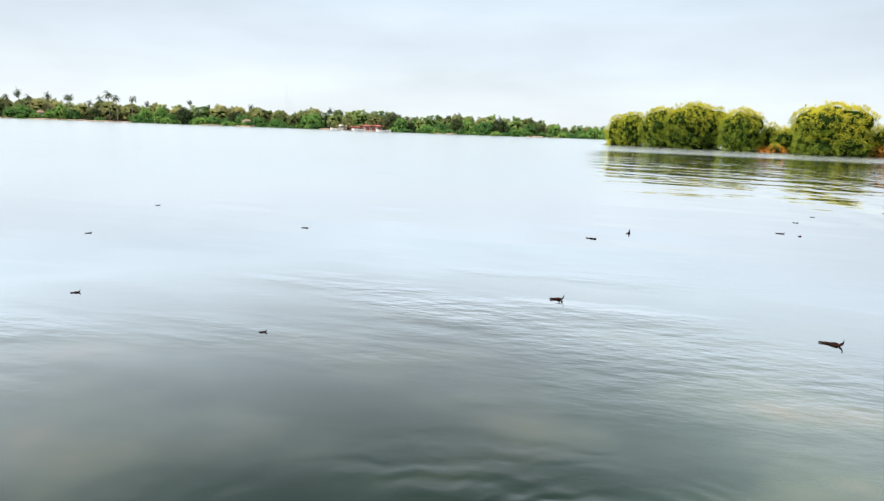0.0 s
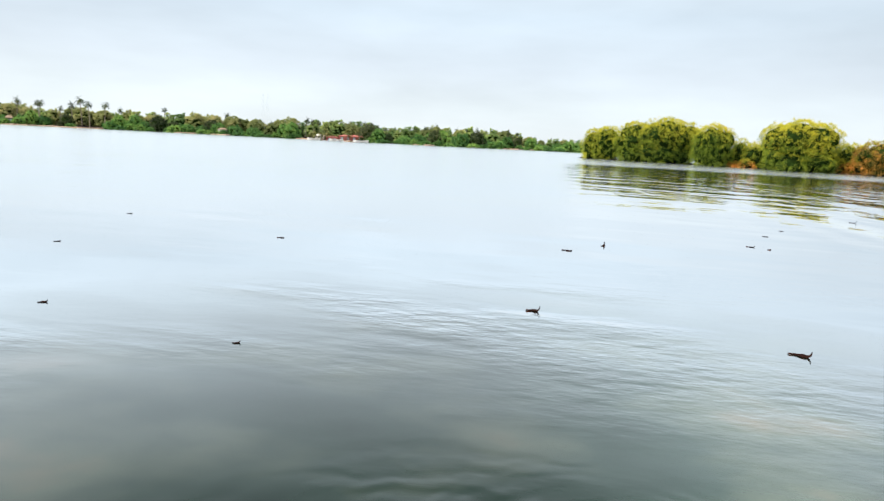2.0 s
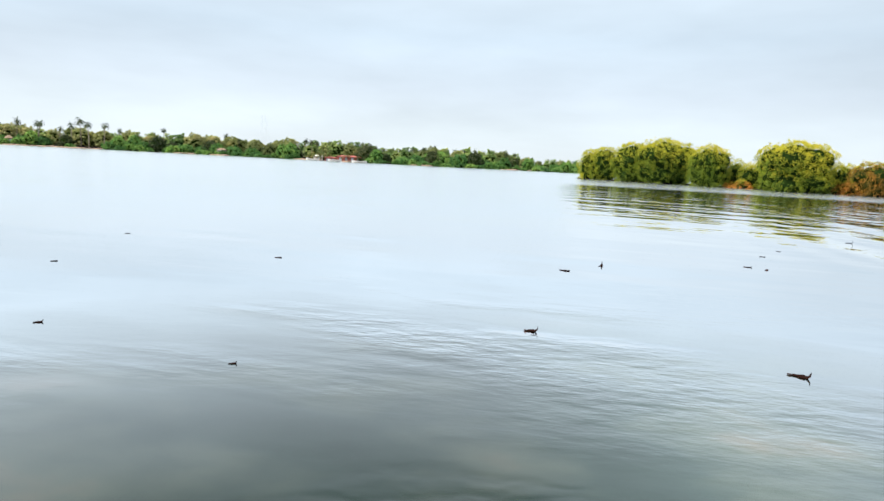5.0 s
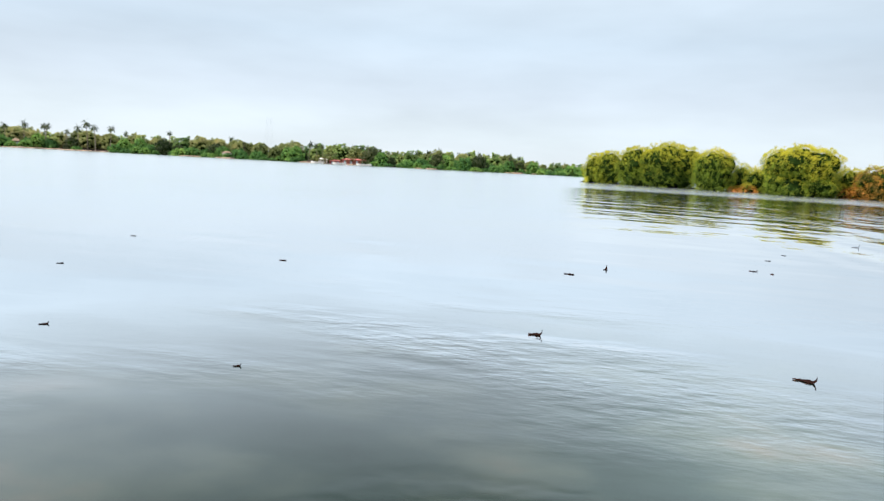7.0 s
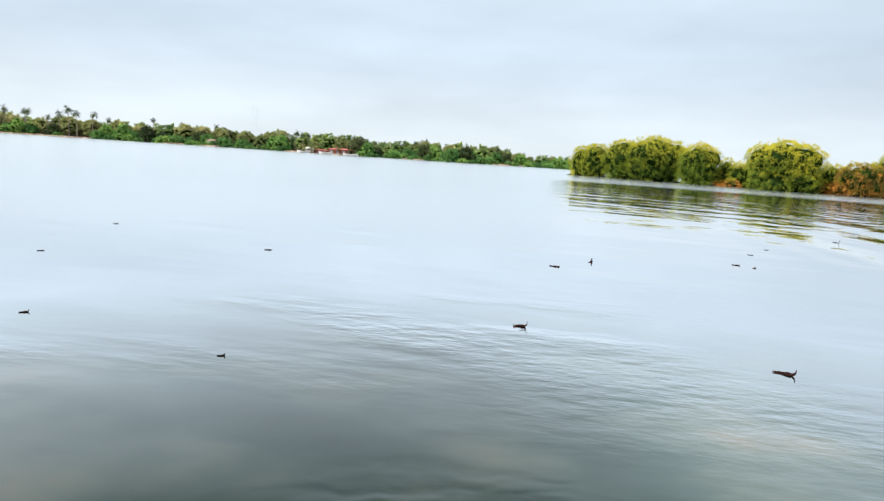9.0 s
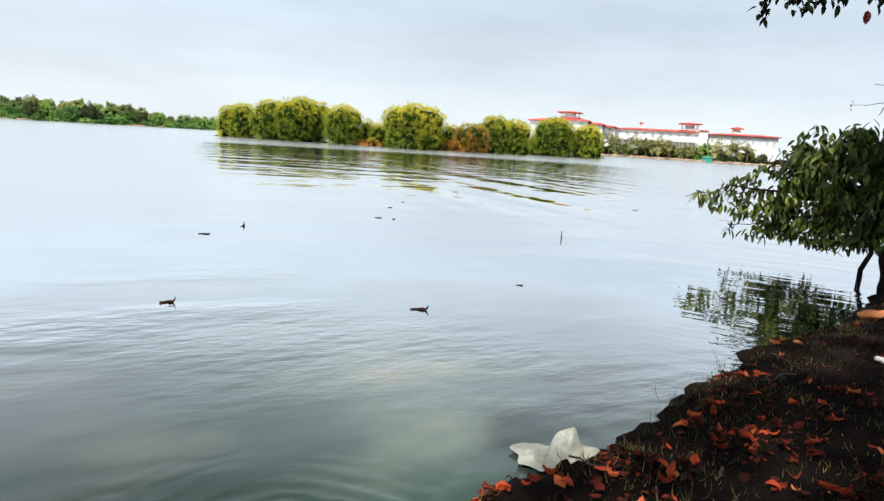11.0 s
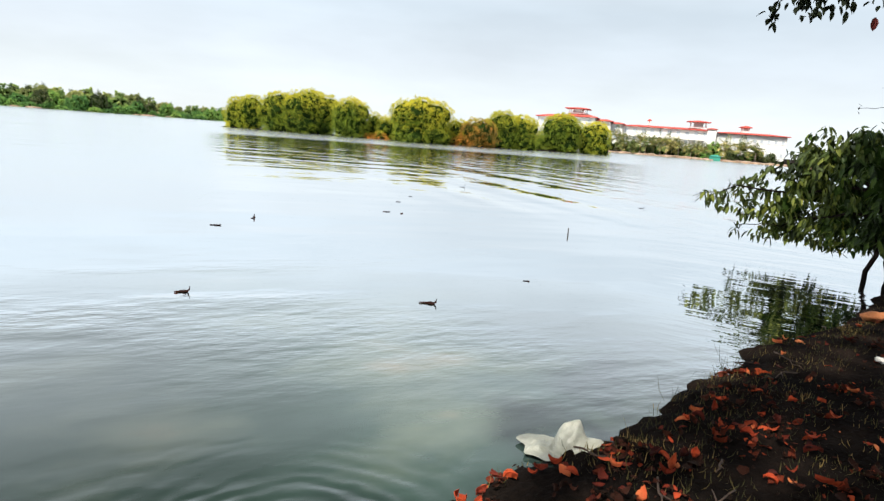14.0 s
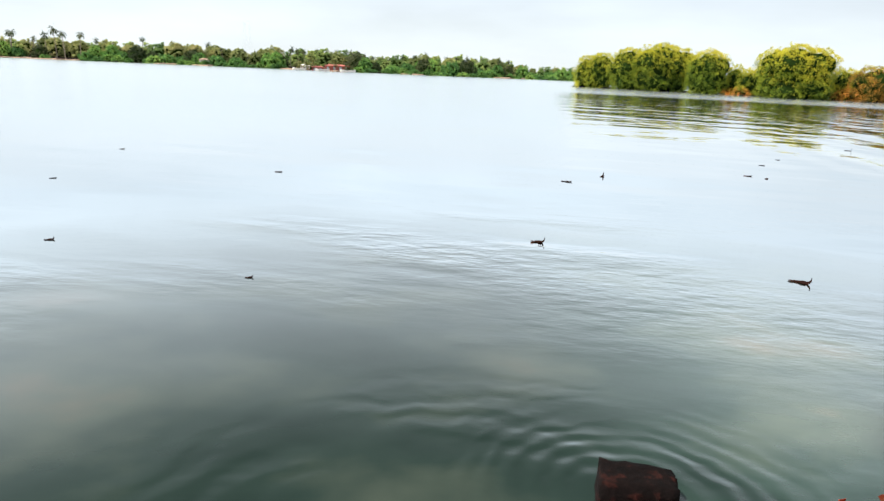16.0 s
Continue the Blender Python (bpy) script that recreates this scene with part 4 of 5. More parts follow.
def green_hut():
    x, y, _ = bearing(57.25, 193)
    h = empty("green_hut", (x, y, ground_z(x, y) - 0.1), -57, 0.8)
    tagged(h, "small green sheet-clad hut among the shore palms", "hut")
    bm = bmesh.new()
    box(bm, -1.8, 1.8, 0, 2.6, 0, 1.7)
    part("wall", bm, M_GREEN, h)
    bm = bmesh.new()
    hip_roof(bm, -1.8, 1.8, 0, 2.6, 1.71, 0.5, 0.25, 0.08)
    part("roof", bm, M_GREEN, h)
    bm = bmesh.new()
    box(bm, -0.4, 0.4, -0.05, -0.004, 0.05, 1.5)
    part("door", bm, M_GREEN, h)


green_hut()


def low_building(name, az, d, w, dep, h, wall, roof, label, rise=0.8, doors=1):
    x, y, _ = bearing(az, d)
    b = empty(name, (x, y, max(ground_z(x, y), 0.0) - 0.05), -az)
    tagged(b, label, "building" if w > 6 else "house")
    bm = bmesh.new()
    box(bm, -w / 2, w / 2, 0, dep, 0, h)
    part("wall", bm, wall, b)
    bm = bmesh.new()
    hip_roof(bm, -w / 2, w / 2, 0, dep, h + 0.01, rise, 0.4, 0.12)
    part("roof", bm, roof, b)
    for k in range(doors):
        xc = -w / 2 + w * (k + 0.5) / doors
        bm = bmesh.new()
        box(bm, xc - 0.45, xc + 0.45, -0.05, -0.004, 0.05, min(h - 0.3, 2.0))
        part("door", bm, M_GLASS, b)


low_building("cottage", -32.9, 300, 2.2, 2.4, 2.2, M_SAND, M_SAND, "small earth-walled cottage under the far shore's palms", 1.0, 2)
low_building("boat_shed", -6.6, 248.5, 9.5, 4, 1.7, M_REDPAINT, M_REDPAINT, "low faded-red boat shed at the far waterline", 0.5, 4)
low_building("boat_shed", -9.4, 251, 3.6, 3, 1.6, M_PALEPAINT, M_PALEPAINT, "small pale shed at the far waterline", 0.5, 1)
low_building("boat_shed", -8.3, 249.5, 4.5, 3, 1.3, M_REDPAINT, M_REDPAINT, "low open red shed beside the boats", 0.4, 2)
low_building("cottage", -17.6, 268, 3.8, 3, 1.9, M_PALEPAINT, M_SAND, "low pale cottage with an earthy roof on the far shore", 0.6, 1)


def rowing_boat(az, d, length, label):
    x, y, _ = bearing(az, d)
    b = empty("boat", (x, y, -0.15), -az)
    tagged(b, label, "boat")
    bm = bmesh.new()
    rows = []
    for u in np.linspace(-1, 1, 11):
        half = 0.95 * (1 - abs(u) ** 2.6)
        top = 0.75 + 0.35 * u * u
        rows.append([bm.verts.new((u * length / 2, y2 * half, z)) for y2, z in ((-1, top), (-0.75, 0.3), (0, 0.0), (0.75, 0.3), (1, top))])
    for r0, r1 in zip(rows, rows[1:]):
        for k in range(4):
            bm.faces.new((r0[k], r1[k], r1[k + 1], r0[k + 1]))
    bmesh.ops.remove_doubles(bm, verts=bm.verts, dist=0.01)
    bmesh.ops.solidify(bm, geom=bm.faces[:], thickness=0.06)
    part("hull", bm, M_PALEPAINT, b)
    bm = bmesh.new()
    for u in (-0.4, 0.0, 0.4):
        box(bm, u * length / 2 - 0.15, u * length / 2 + 0.15, -0.7, 0.7, 0.55, 0.6)
    part("thwarts", bm, M_REDPAINT, b)


rowing_boat(-5.7, 240.5, 5.5, "pale open boat moored before the red shed")
rowing_boat(-9.9, 243.5, 4.5, "pale open boat moored on the far shore")
rowing_boat(-7.9, 242.5, 5.0, "pale open boat moored beside the red shed")


def lattice_mast(az, d, h):
    x, y, _ = bearing(az, d)
    m = empty("lattice_mast", (x, y, ground_z(x, y) - 0.1), 15)
    tagged(m, "thin grey lattice mast above the far woods", "mast")
    for sx, sy in ((-1, -1), (1, -1), (1, 1), (-1, 1)):
        bm = bmesh.new()
        tube(bm, [(sx * 0.9, sy * 0.9, 0), (sx * 0.25, sy * 0.25, h)], [0.022, 0.014], 4)
        part("leg", bm, M_METAL, m)
    bm = bmesh.new()
    for k in range(10):
        a, b = 0.9 - 0.65 * k / 10, 0.9 - 0.65 * (k + 1) / 10
        z0, z1 = h * k / 10, h * (k + 1) / 10
        for (sx, sy), (tx, ty) in (((-1, -1), (1, -1)), ((1, -1), (1, 1)), ((1, 1), (-1, 1)), ((-1, 1), (-1, -1))):
            tube(bm, [(sx * a, sy * a, z0), (tx * b, ty * b, z1)], [0.007, 0.007], 3)
    part("bracing", bm, M_METAL, m)


lattice_mast(-14.3, 285, 17.5)
lattice_mast(-13.95, 300, 18.5)


# ---------------------------------------------------------------- the bank: sapling, bare tree, overhanging tree
def frame_of(az):
    """Unit vectors to the left and ahead, as seen along a bearing."""
    a = radians(az)
    return np.array([-math.cos(a), math.sin(a), 0]), np.array([math.sin(a), math.cos(a), 0])


def sight(az, el, d):
    """A place seen from the bank's edge at a bearing, a height angle and a distance."""
    a, e = radians(az), radians(el)
    return (0.138 + d * math.sin(a) * math.cos(e), -0.083 + d * math.cos(a) * math.cos(e), 1.629 + d * math.sin(e))


def leaf_clusters(centres, per, rng, length, width, spread=0.10, droop=0.25, hang=0.6):
    """Rosettes of broad leaves that hang outwards round each twig's end."""
    n = len(centres) * per
    C = np.repeat(centres, per, 0)
    a = rng.uniform(0, math.tau, n)
    D = np.stack([np.cos(a), np.sin(a), rng.normal(-hang, 0.45, n)], -1)
    P = C + rng.normal(0, spread * 0.5, (n, 3))
    N = unit(np.stack([rng.normal(0, 0.35, n), rng.normal(0, 0.35, n), np.ones(n)], -1) + 0.4 * np.stack([np.cos(a), np.sin(a), np.zeros(n)], -1))
    return broad_leaves(P, D, N, length * rng.uniform(0.65, 1.2, n), width * rng.uniform(0.75, 1.2, n), droop)


def near_sapling():
    rng = np.random.default_rng(5)
    base = np.array([9.72, 3.30, 0.0])
    base[2] = max(ground_z(base[0], base[1]), 0.0) - 0.04
    t = empty("sapling", tuple(base))
    tagged(t, "leafy low tree with a forked dark trunk at the water's edge", "tree")
    L, F = frame_of(70)
    up = np.array([0, 0, 1.0])

    def at(l, f, z):
        back = 1.15 * min(max(l / 0.9, 0.0), 1.0)      # the crown leans out over the water
        k = (10.25 + back) / 9.65
        return tuple(L * l * k * 1.10 + F * (f + back) + up * (1.6 - (1.6 - z) * k - base[2]))
    stems = [((0.0, 0, -0.1), (0.02, 0, 0.72), 0.085, 0.07), ((-0.04, 0.03, -0.1), (-0.30, 0.1, 1.15), 0.07, 0.045)]
    limbs = [((0.02, 0, 0.70), (0.35, -0.1, 1.35), 0.05), ((0.02, 0, 0.70), (-0.05, 0.2, 1.75), 0.045), ((-0.30, 0.1, 1.13), (-0.8, 0.2, 1.75), 0.035),
             ((-0.30, 0.1, 1.13), (-0.2, -0.2, 1.8), 0.03), ((0.35, -0.1, 1.33), (1.05, -0.15, 1.2), 0.03), ((0.35, -0.1, 1.33), (0.75, 0.15, 1.85), 0.028),
             ((1.05, -0.15, 1.2), (2.2, -0.2, 1.07), 0.016), ((0.3, -0.1, 1.0), (1.2, 0.0, 0.72), 0.02), ((1.2, 0, 0.72), (1.72, 0.0, 0.66), 0.011),
             ((0.2, 0, 0.85), (0.75, 0.1, 0.5), 0.012), ((0.75, 0.1, 0.5), (0.45, 0.0, 0.42), 0.008), ((-0.3, 0.1, 1.0), (-1.1, 0.15, 1.25), 0.025)]
    bm = bmesh.new()
    for a, b, r0, r1 in stems:
        pts = bent(at(*a), at(*b), 6, 0.0, rng)
        tube(bm, pts, np.linspace(r0, r1, 7), 9)
    part("trunk", bm, M_DARKBARK, t, smooth=True)
    for a, b, r in limbs:
        bm = bmesh.new()
        tube(bm, bent(at(*a), at(*b), 5, 0.06, rng), np.linspace(r, r * 0.5, 6), 6)
        part("limb", bm, M_DARKBARK, t, smooth=True)
    # second thin stem in the shallows
    bm = bmesh.new()
    tube(bm, bent(at(0.26, 0.15, -0.25), at(0.20, 0.1, 0.95), 5, 0.0, rng), np.linspace(0.04, 0.03, 6), 7)
    part("stem", bm, M_DARKBARK, t, smooth=True)
    C = []
    lobes = [((0.35, 0.0, 1.48), (1.0, 0.85, 0.52), 112), ((1.22, -0.1, 0.98), (0.62, 0.55, 0.34), 34), ((-0.95, 0.1, 1.52), (0.85, 0.7, 0.56), 230),
             ((0.65, 0.1, 0.84), (0.8, 0.5, 0.28), 56), ((0.75, 0.0, 1.65), (0.45, 0.5, 0.32), 55), ((-1.6, 0.3, 1.55), (0.7, 0.6, 0.66), 200), ((-0.2, 0.1, 1.35), (0.7, 0.5, 0.42), 80), ((0.55, 0.0, 0.70), (0.95, 0.45, 0.13), 34), ((-0.25, 0.0, 0.98), (0.85, 0.5, 0.24), 85), ((-0.2, 0.0, 1.98), (1.1, 0.5, 0.16), 60)]
    for c, r, n in lobes:
        for _ in range(n):
            d = rng.normal(0, 1, 3)
            d = d / np.linalg.norm(d) * rng.uniform(0.35, 1.0) ** 0.5
            C.append(at(c[0] + d[0] * r[0], c[1] + d[1] * r[1], c[2] + d[2] * r[2]))
    for c in ((2.02, -0.2, 1.08), (1.9, -0.15, 1.1), (1.76, -0.1, 1.30), (1.74, 0.0, 0.66), (1.6, 0.0, 1.15), (1.55, 0.05, 1.38), (1.68, 0.0, 1.02), (1.95, 0.0, 1.02), (1.45, 0.0, 1.5), (1.3, 0.0, 1.6), (1.2, 0.1, 1.75), (1.05, 0.0, 1.95), (0.9, 0.1, 2.05), (0.2, 0.0, 2.1), (-0.2, 0.1, 2.08), (1.5, 0.0, 0.6), (1.3, 0.0, 0.62)):
        C.append(at(*c))
    for c in ((2.12, -0.2, 1.09), (2.06, -0.1, 1.04), (1.82, -0.1, 1.22), (1.62, 0.0, 1.30)):
        C.append(at(*c))
    C = np.array(C)
    # clusters towards the left take the paler copy, so the sunlit side is painted
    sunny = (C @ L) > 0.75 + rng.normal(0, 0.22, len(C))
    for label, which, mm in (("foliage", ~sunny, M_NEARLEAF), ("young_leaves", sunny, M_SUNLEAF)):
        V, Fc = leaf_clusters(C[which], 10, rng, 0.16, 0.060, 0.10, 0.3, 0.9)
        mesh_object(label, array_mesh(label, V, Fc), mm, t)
    # near-black lumps inside the crown, whose colour stands in for its deep shade
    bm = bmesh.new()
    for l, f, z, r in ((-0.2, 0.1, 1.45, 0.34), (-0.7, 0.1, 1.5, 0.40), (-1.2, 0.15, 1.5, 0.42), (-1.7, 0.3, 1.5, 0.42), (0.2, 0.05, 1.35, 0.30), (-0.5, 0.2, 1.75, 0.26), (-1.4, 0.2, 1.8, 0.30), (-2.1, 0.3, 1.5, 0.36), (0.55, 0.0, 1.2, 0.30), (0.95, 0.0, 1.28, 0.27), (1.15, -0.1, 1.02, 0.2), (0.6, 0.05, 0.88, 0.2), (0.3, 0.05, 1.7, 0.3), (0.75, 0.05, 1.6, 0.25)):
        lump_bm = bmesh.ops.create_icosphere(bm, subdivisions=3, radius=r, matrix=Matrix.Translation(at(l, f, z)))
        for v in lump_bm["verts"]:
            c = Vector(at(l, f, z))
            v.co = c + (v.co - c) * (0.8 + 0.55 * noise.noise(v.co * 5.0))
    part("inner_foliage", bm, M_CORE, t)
    # thin stakes and twigs beside the trunk
    for a, b in (((-0.62, -0.3, -0.05), (-0.55, -0.3, 0.75)), ((-0.72, -0.25, -0.05), (-0.66, -0.2, 0.6))):
        bm = bmesh.new()
        tube(bm, bent(at(*a), at(*b), 3, 0, rng), [0.016, 0.014, 0.012, 0.01], 5)
        part("shoot", bm, M_DARKBARK, t)


near_sapling()


def bare_tree():
    rng = np.random.default_rng(8)
    x, y, _ = bearing(80.5, 8.6)
    t = empty("bare_tree", (x, y, ground_z(x, y) - 0.1))
    tagged(t, "leafless shrub with thin crooked twigs on the bank", "shrub")
    o = np.array([x, y, 0])

    def at(az, d, z):
        return tuple(np.array(bearing(az, d, z)) - o + np.array([0, 0, 0.0]))
    bm = bmesh.new()
    tube(bm, bent((0, 0, -0.1), at(79, 8.5, 1.9), 5, 0, rng), np.linspace(0.06, 0.035, 6), 7)
    part("trunk", bm, M_DARKBARK, t, smooth=True)
    def up(az, el, d=8.6):
        return tuple(np.array(sight(az, el, d)) - o - np.array([0, 0, ground_z(x, y) - 0.1]))
    runs = [[(79.0, 3.0), (74.5, 4.6), (71.5, 4.97), (70.7, 4.95), (69.4, 5.0), (68.4, 4.6), (66.2, 4.33)],
            [(74.5, 4.6), (72.8, 5.3), (71.4, 5.61), (69.6, 6.17), (68.8, 5.99), (69.4, 5.05)], [(69.3, 6.1), (68.2, 5.85), (67.5, 5.89)],
            [(68.4, 4.6), (68.3, 4.0), (68.1, 3.62)], [(70.7, 4.95), (71.1, 4.5), (72.4, 4.1), (73.5, 4.0)], [(69.4, 5.0), (69.9, 4.2), (70.35, 3.62)],
            [(72.8, 5.3), (72.0, 5.9), (71.2, 6.5)], [(73.5, 5.0), (72.2, 5.2), (71.0, 5.28), (70.3, 5.5)], [(72.4, 4.85), (71.6, 5.4), (71.1, 5.9)], [(71.2, 4.95), (70.6, 5.35), (70.2, 5.2)]]
    for k, run in enumerate(runs):
        r = 0.012 if k == 0 else 0.006
        bm = bmesh.new()
        pts = []
        for q, (a, b) in enumerate(zip(run, run[1:])):
            seg = bent(up(*a), up(*b), 4, 0.0, rng)
            pts += seg if q == 0 else seg[1:]
        tube(bm, pts, np.linspace(r, 0.0022, len(pts)), 5)
        part("twig", bm, M_DARKBARK, t)
    for az, el, n in ((66.2, 4.4, 3), (71.0, 5.3, 9), (71.4, 5.1, 12), (71.2, 5.55, 7), (72.0, 5.3, 12), (72.6, 5.0, 14), (73.2, 4.7, 14)):
        for _ in range(n):
            V, F = leaf_clusters(np.array([up(az, el)]), 1, rng, 0.055, 0.028, 0.08)
            mesh_object("leaf", array_mesh("leaf", V, F), M_SHADELEAF, t)


bare_tree()


def overhanging_tree():
    rng = np.random.default_rng(9)
    bx, by = 1.6, -3.4
    t = empty("shade_tree", (bx, by, ground_z(bx, by) - 0.1))
    tagged(t, "large shade tree whose leafy branches hang over the bank", "tree")

    def at(x, y, z):
        return (x - bx, y - by, z - 0.15)
    bm = bmesh.new()
    tube(bm, bent((0, 0, -0.2), at(1.9, -2.0, 3.4), 7, 0, rng), np.linspace(0.26, 0.17, 8), 12)
    part("trunk", bm, M_BARK, t, smooth=True)
    for tip in ((5.2, 0.6, 4.4), (-2.0, 1.6, 5.0), (2.2, 1.9, 5.0), (3.8, -2.6, 5.2), (5.5, 1.1, 7.4), (0.6, -1.2, 5.6), (4.2, 1.7, 3.7)):
        bm = bmesh.new()
        tube(bm, bent(at(1.9, -2.0, 3.3), at(*tip), 7, 0.05, rng), np.linspace(0.12, 0.03, 8), 7)
        part("limb", bm, M_BARK, t, smooth=True)
    C = []
    for _ in range(900):
        d = rng.normal(0, 1, 3)
        d = d / np.linalg.norm(d) * rng.uniform(0.2, 1.0) ** 0.45
        C.append(at(2.6 + d[0] * 4.6, -0.2 + d[1] * 3.1, 5.2 + d[2] * 1.3))
    for _ in range(1700):
        d = rng.normal(0, 1, 3)
        d = d / np.linalg.norm(d) * rng.uniform(0.2, 1.0) ** 0.45
        C.append(at(5.7 + d[0] * 2.5, 1.3 + d[1] * 2.2, 7.7 + d[2] * 0.9))
    V, F = leaf_clusters(np.array(C), 9, rng, 0.22, 0.10)
    mesh_object("foliage", array_mesh("foliage", V, F), M_NEARLEAF, t)
    # drooping twig ends that dip into sight
    ends = [(59.2, 11.5), (59.8, 12.1), (59.0, 10.9), (60.6, 12.0), (61.3, 11.7), (61.8, 12.2), (62.4, 11.5), (61.6, 11.2), (64.0, 11.8), (63.7, 12.2),
            (66.7, 11.1), (65.9, 12.2), (68.7, 12.0), (69.9, 11.5), (70.1, 12.0), (71.0, 12.0), (72.0, 12.2)]
    for k, (az, el) in enumerate(ends):
        p = sight(az, el + 0.15, 5.0 + 0.06 * (k % 4))
        bm = bmesh.new()
        tube(bm, bent(at(4.0 + rng.normal(0, 0.2), 1.9, 3.7), at(p[0], p[1], p[2] + 0.05), 5, 0.04, rng), np.linspace(0.012, 0.003, 6), 5)
        part("twig", bm, M_DARKBARK, t)
        for _ in range(8):
            V, F = leaf_clusters(np.array([at(*p)]), 1, rng, 0.072, 0.036, 0.07, 0.3, 1.0)
            mesh_object("leaf", array_mesh("leaf", V, F), M_SHADELEAF, t)
    p = sight(65.9, 10.75, 5.0)
    V, F = broad_leaves(np.array([at(*p)]), np.array([[0.1, 0.1, -1.0]]), np.array([[-0.8, -0.4, 0.1]]), 0.085, 0.045, 0.1)
    mesh_object("withered_leaf", array_mesh("withered_leaf", V, F), M_WITHERED, t, "withered red-brown leaf")


overhanging_tree()


# ---------------------------------------------------------------- litter on the bank
def on_bank(rng, n, near=0.03, deep=5.0, x0=0.6, x1=13.0):
    x = x0 + (x1 - x0) * rng.uniform(0, 1, n) ** 1.5
    s = near + deep * rng.uniform(0, 1, n) ** 1.5
    y = np.interp(x, SHORE_X, SHORE_Y) - s
    return x, y, ground_height(x, y)


def leaf_litter():
    rng = np.random.default_rng(12)
    x, y, z = on_bank(rng, 9000, x0=-2.5)
    x2, y2, z2 = on_bank(rng, 3400, near=0.02, deep=1.5, x0=1.2, x1=4.5)
    x, y, z = np.concatenate([x, x2]), np.concatenate([y, y2]), np.concatenate([z, z2])
    drift = np.array([noise.noise(Vector((u * 2.3, v * 2.3, 0))) + 0.5 * noise.noise(Vector((u * 6, v * 6, 3))) for u, v in zip(x, y)])
    edge = np.interp(x, SHORE_X, SHORE_Y) - y
    keep = (drift + rng.uniform(-0.35, 0.45, len(x)) > np.interp(edge, [0.0, 0.25, 0.4], [0.75, 0.4, 0.20])) & (np.hypot(x - 2.38, y - 2.06) > 0.25)
    x, y, z = x[keep], y[keep], z[keep]
    n = len(x)
    a = rng.uniform(0, math.tau, n)
    D = np.stack([np.cos(a), np.sin(a), rng.normal(0.05, 0.25, n)], -1)
    N = np.stack([rng.normal(0, 0.5, n), rng.normal(0, 0.5, n), np.ones(n)], -1)
    P = np.stack([x, y, z + rng.uniform(0.004, 0.022, n)], -1)
    L = 0.014 + 0.062 * rng.uniform(0, 1, n) ** 2.0
    V, F = crumpled_leaves(P, D, N, L, L * rng.uniform(0.35, 0.95, n), rng, 0.8, 0.9)
    ob = mesh_object("leaf_litter", array_mesh("leaf_litter", V, F), M_DEAD)
    tagged(ob, "dry orange-brown leaves scattered over the bank", "leaf litter", kind="stuff")


leaf_litter()


def fallen_leaf(x, y, size, turn, k):
    rng = np.random.default_rng(100 + k)
    V, F = crumpled_leaves(np.zeros((1, 3)), np.array([[1, 0, 0.05]]), np.array([[0, 0.1, 1.0]]), size, size * rng.uniform(0.35, 0.65), rng, 1.0, 1.0)
    me = array_mesh("fallen_leaf", V, F)
    ob = mesh_object("fallen_leaf", me, M_FALLEN)
    ob.matrix_basis = pose(x, y, ground_z(x, y) + 0.02, rng.uniform(-12, 12), rng.uniform(-12, 12), turn)
    mod = ob.modifiers.new("thickness", 'SOLIDIFY')
    mod.thickness = 0.003
    tagged(ob, "curled dry orange leaf lying on dark soil", "leaf", "fallen leaves")


rng = np.random.default_rng(14)
for k in range(130):
    x, y, z = on_bank(rng, 1, 0.05, 2.0, 1.4, 7.0) if k < 80 else on_bank(rng, 1, 0.22, 0.75, 1.9, 3.6)
    if math.hypot(x[0] - 2.38, y[0] - 2.06) < 0.25:
        continue
    fallen_leaf(float(x[0]), float(y[0]), float(rng.uniform(0.035, 0.09)), float(rng.uniform(0, 360)), k)


def fallen_twig(x, y, length, turn, k):
    rng = np.random.default_rng(300 + k)
    bm = bmesh.new()
    pts = bent((-length / 2, 0, 0.008), (length / 2, 0, 0.012), 6, 0.02, rng)
    tube(bm, pts, np.linspace(0.006, 0.003, 7), 6)
    a = pts[3]
    tube(bm, bent(a, (a[0] + length * 0.2, length * 0.16, 0.02), 3, 0.02, rng), [0.004, 0.0035, 0.003, 0.002], 5)
    ob = part("fallen_twig", bm, M_TWIG, smooth=True)
    ob.matrix_basis = pose(x, y, ground_z(x, y) + 0.006, 0, 0, turn)
    tagged(ob, "thin dry twig lying among fallen leaves", "twig", "fallen twigs")


rng = np.random.default_rng(17)
for k in range(22):
    x, y, z = on_bank(rng, 1, 0.05, 2.6, 1.4, 9.0)
    fallen_twig(float(x[0]), float(y[0]), float(rng.uniform(0.15, 0.5)), float(rng.uniform(0, 360)), k)


def grass_mesh(rng, x, y, z, tall):
    n = len(x)
    a = rng.uniform(0, math.tau, n)
    D = np.stack([np.cos(a) * 0.9, np.sin(a) * 0.9, rng.uniform(0.5, 1.2, n)], -1)
    N = np.stack([np.cos(a), np.sin(a), np.zeros(n)], -1)
    return leaves(np.stack([x, y, z - 0.01], -1), D, N, tall * rng.uniform(0.4, 1.2, n), 0.0042, 0.10)


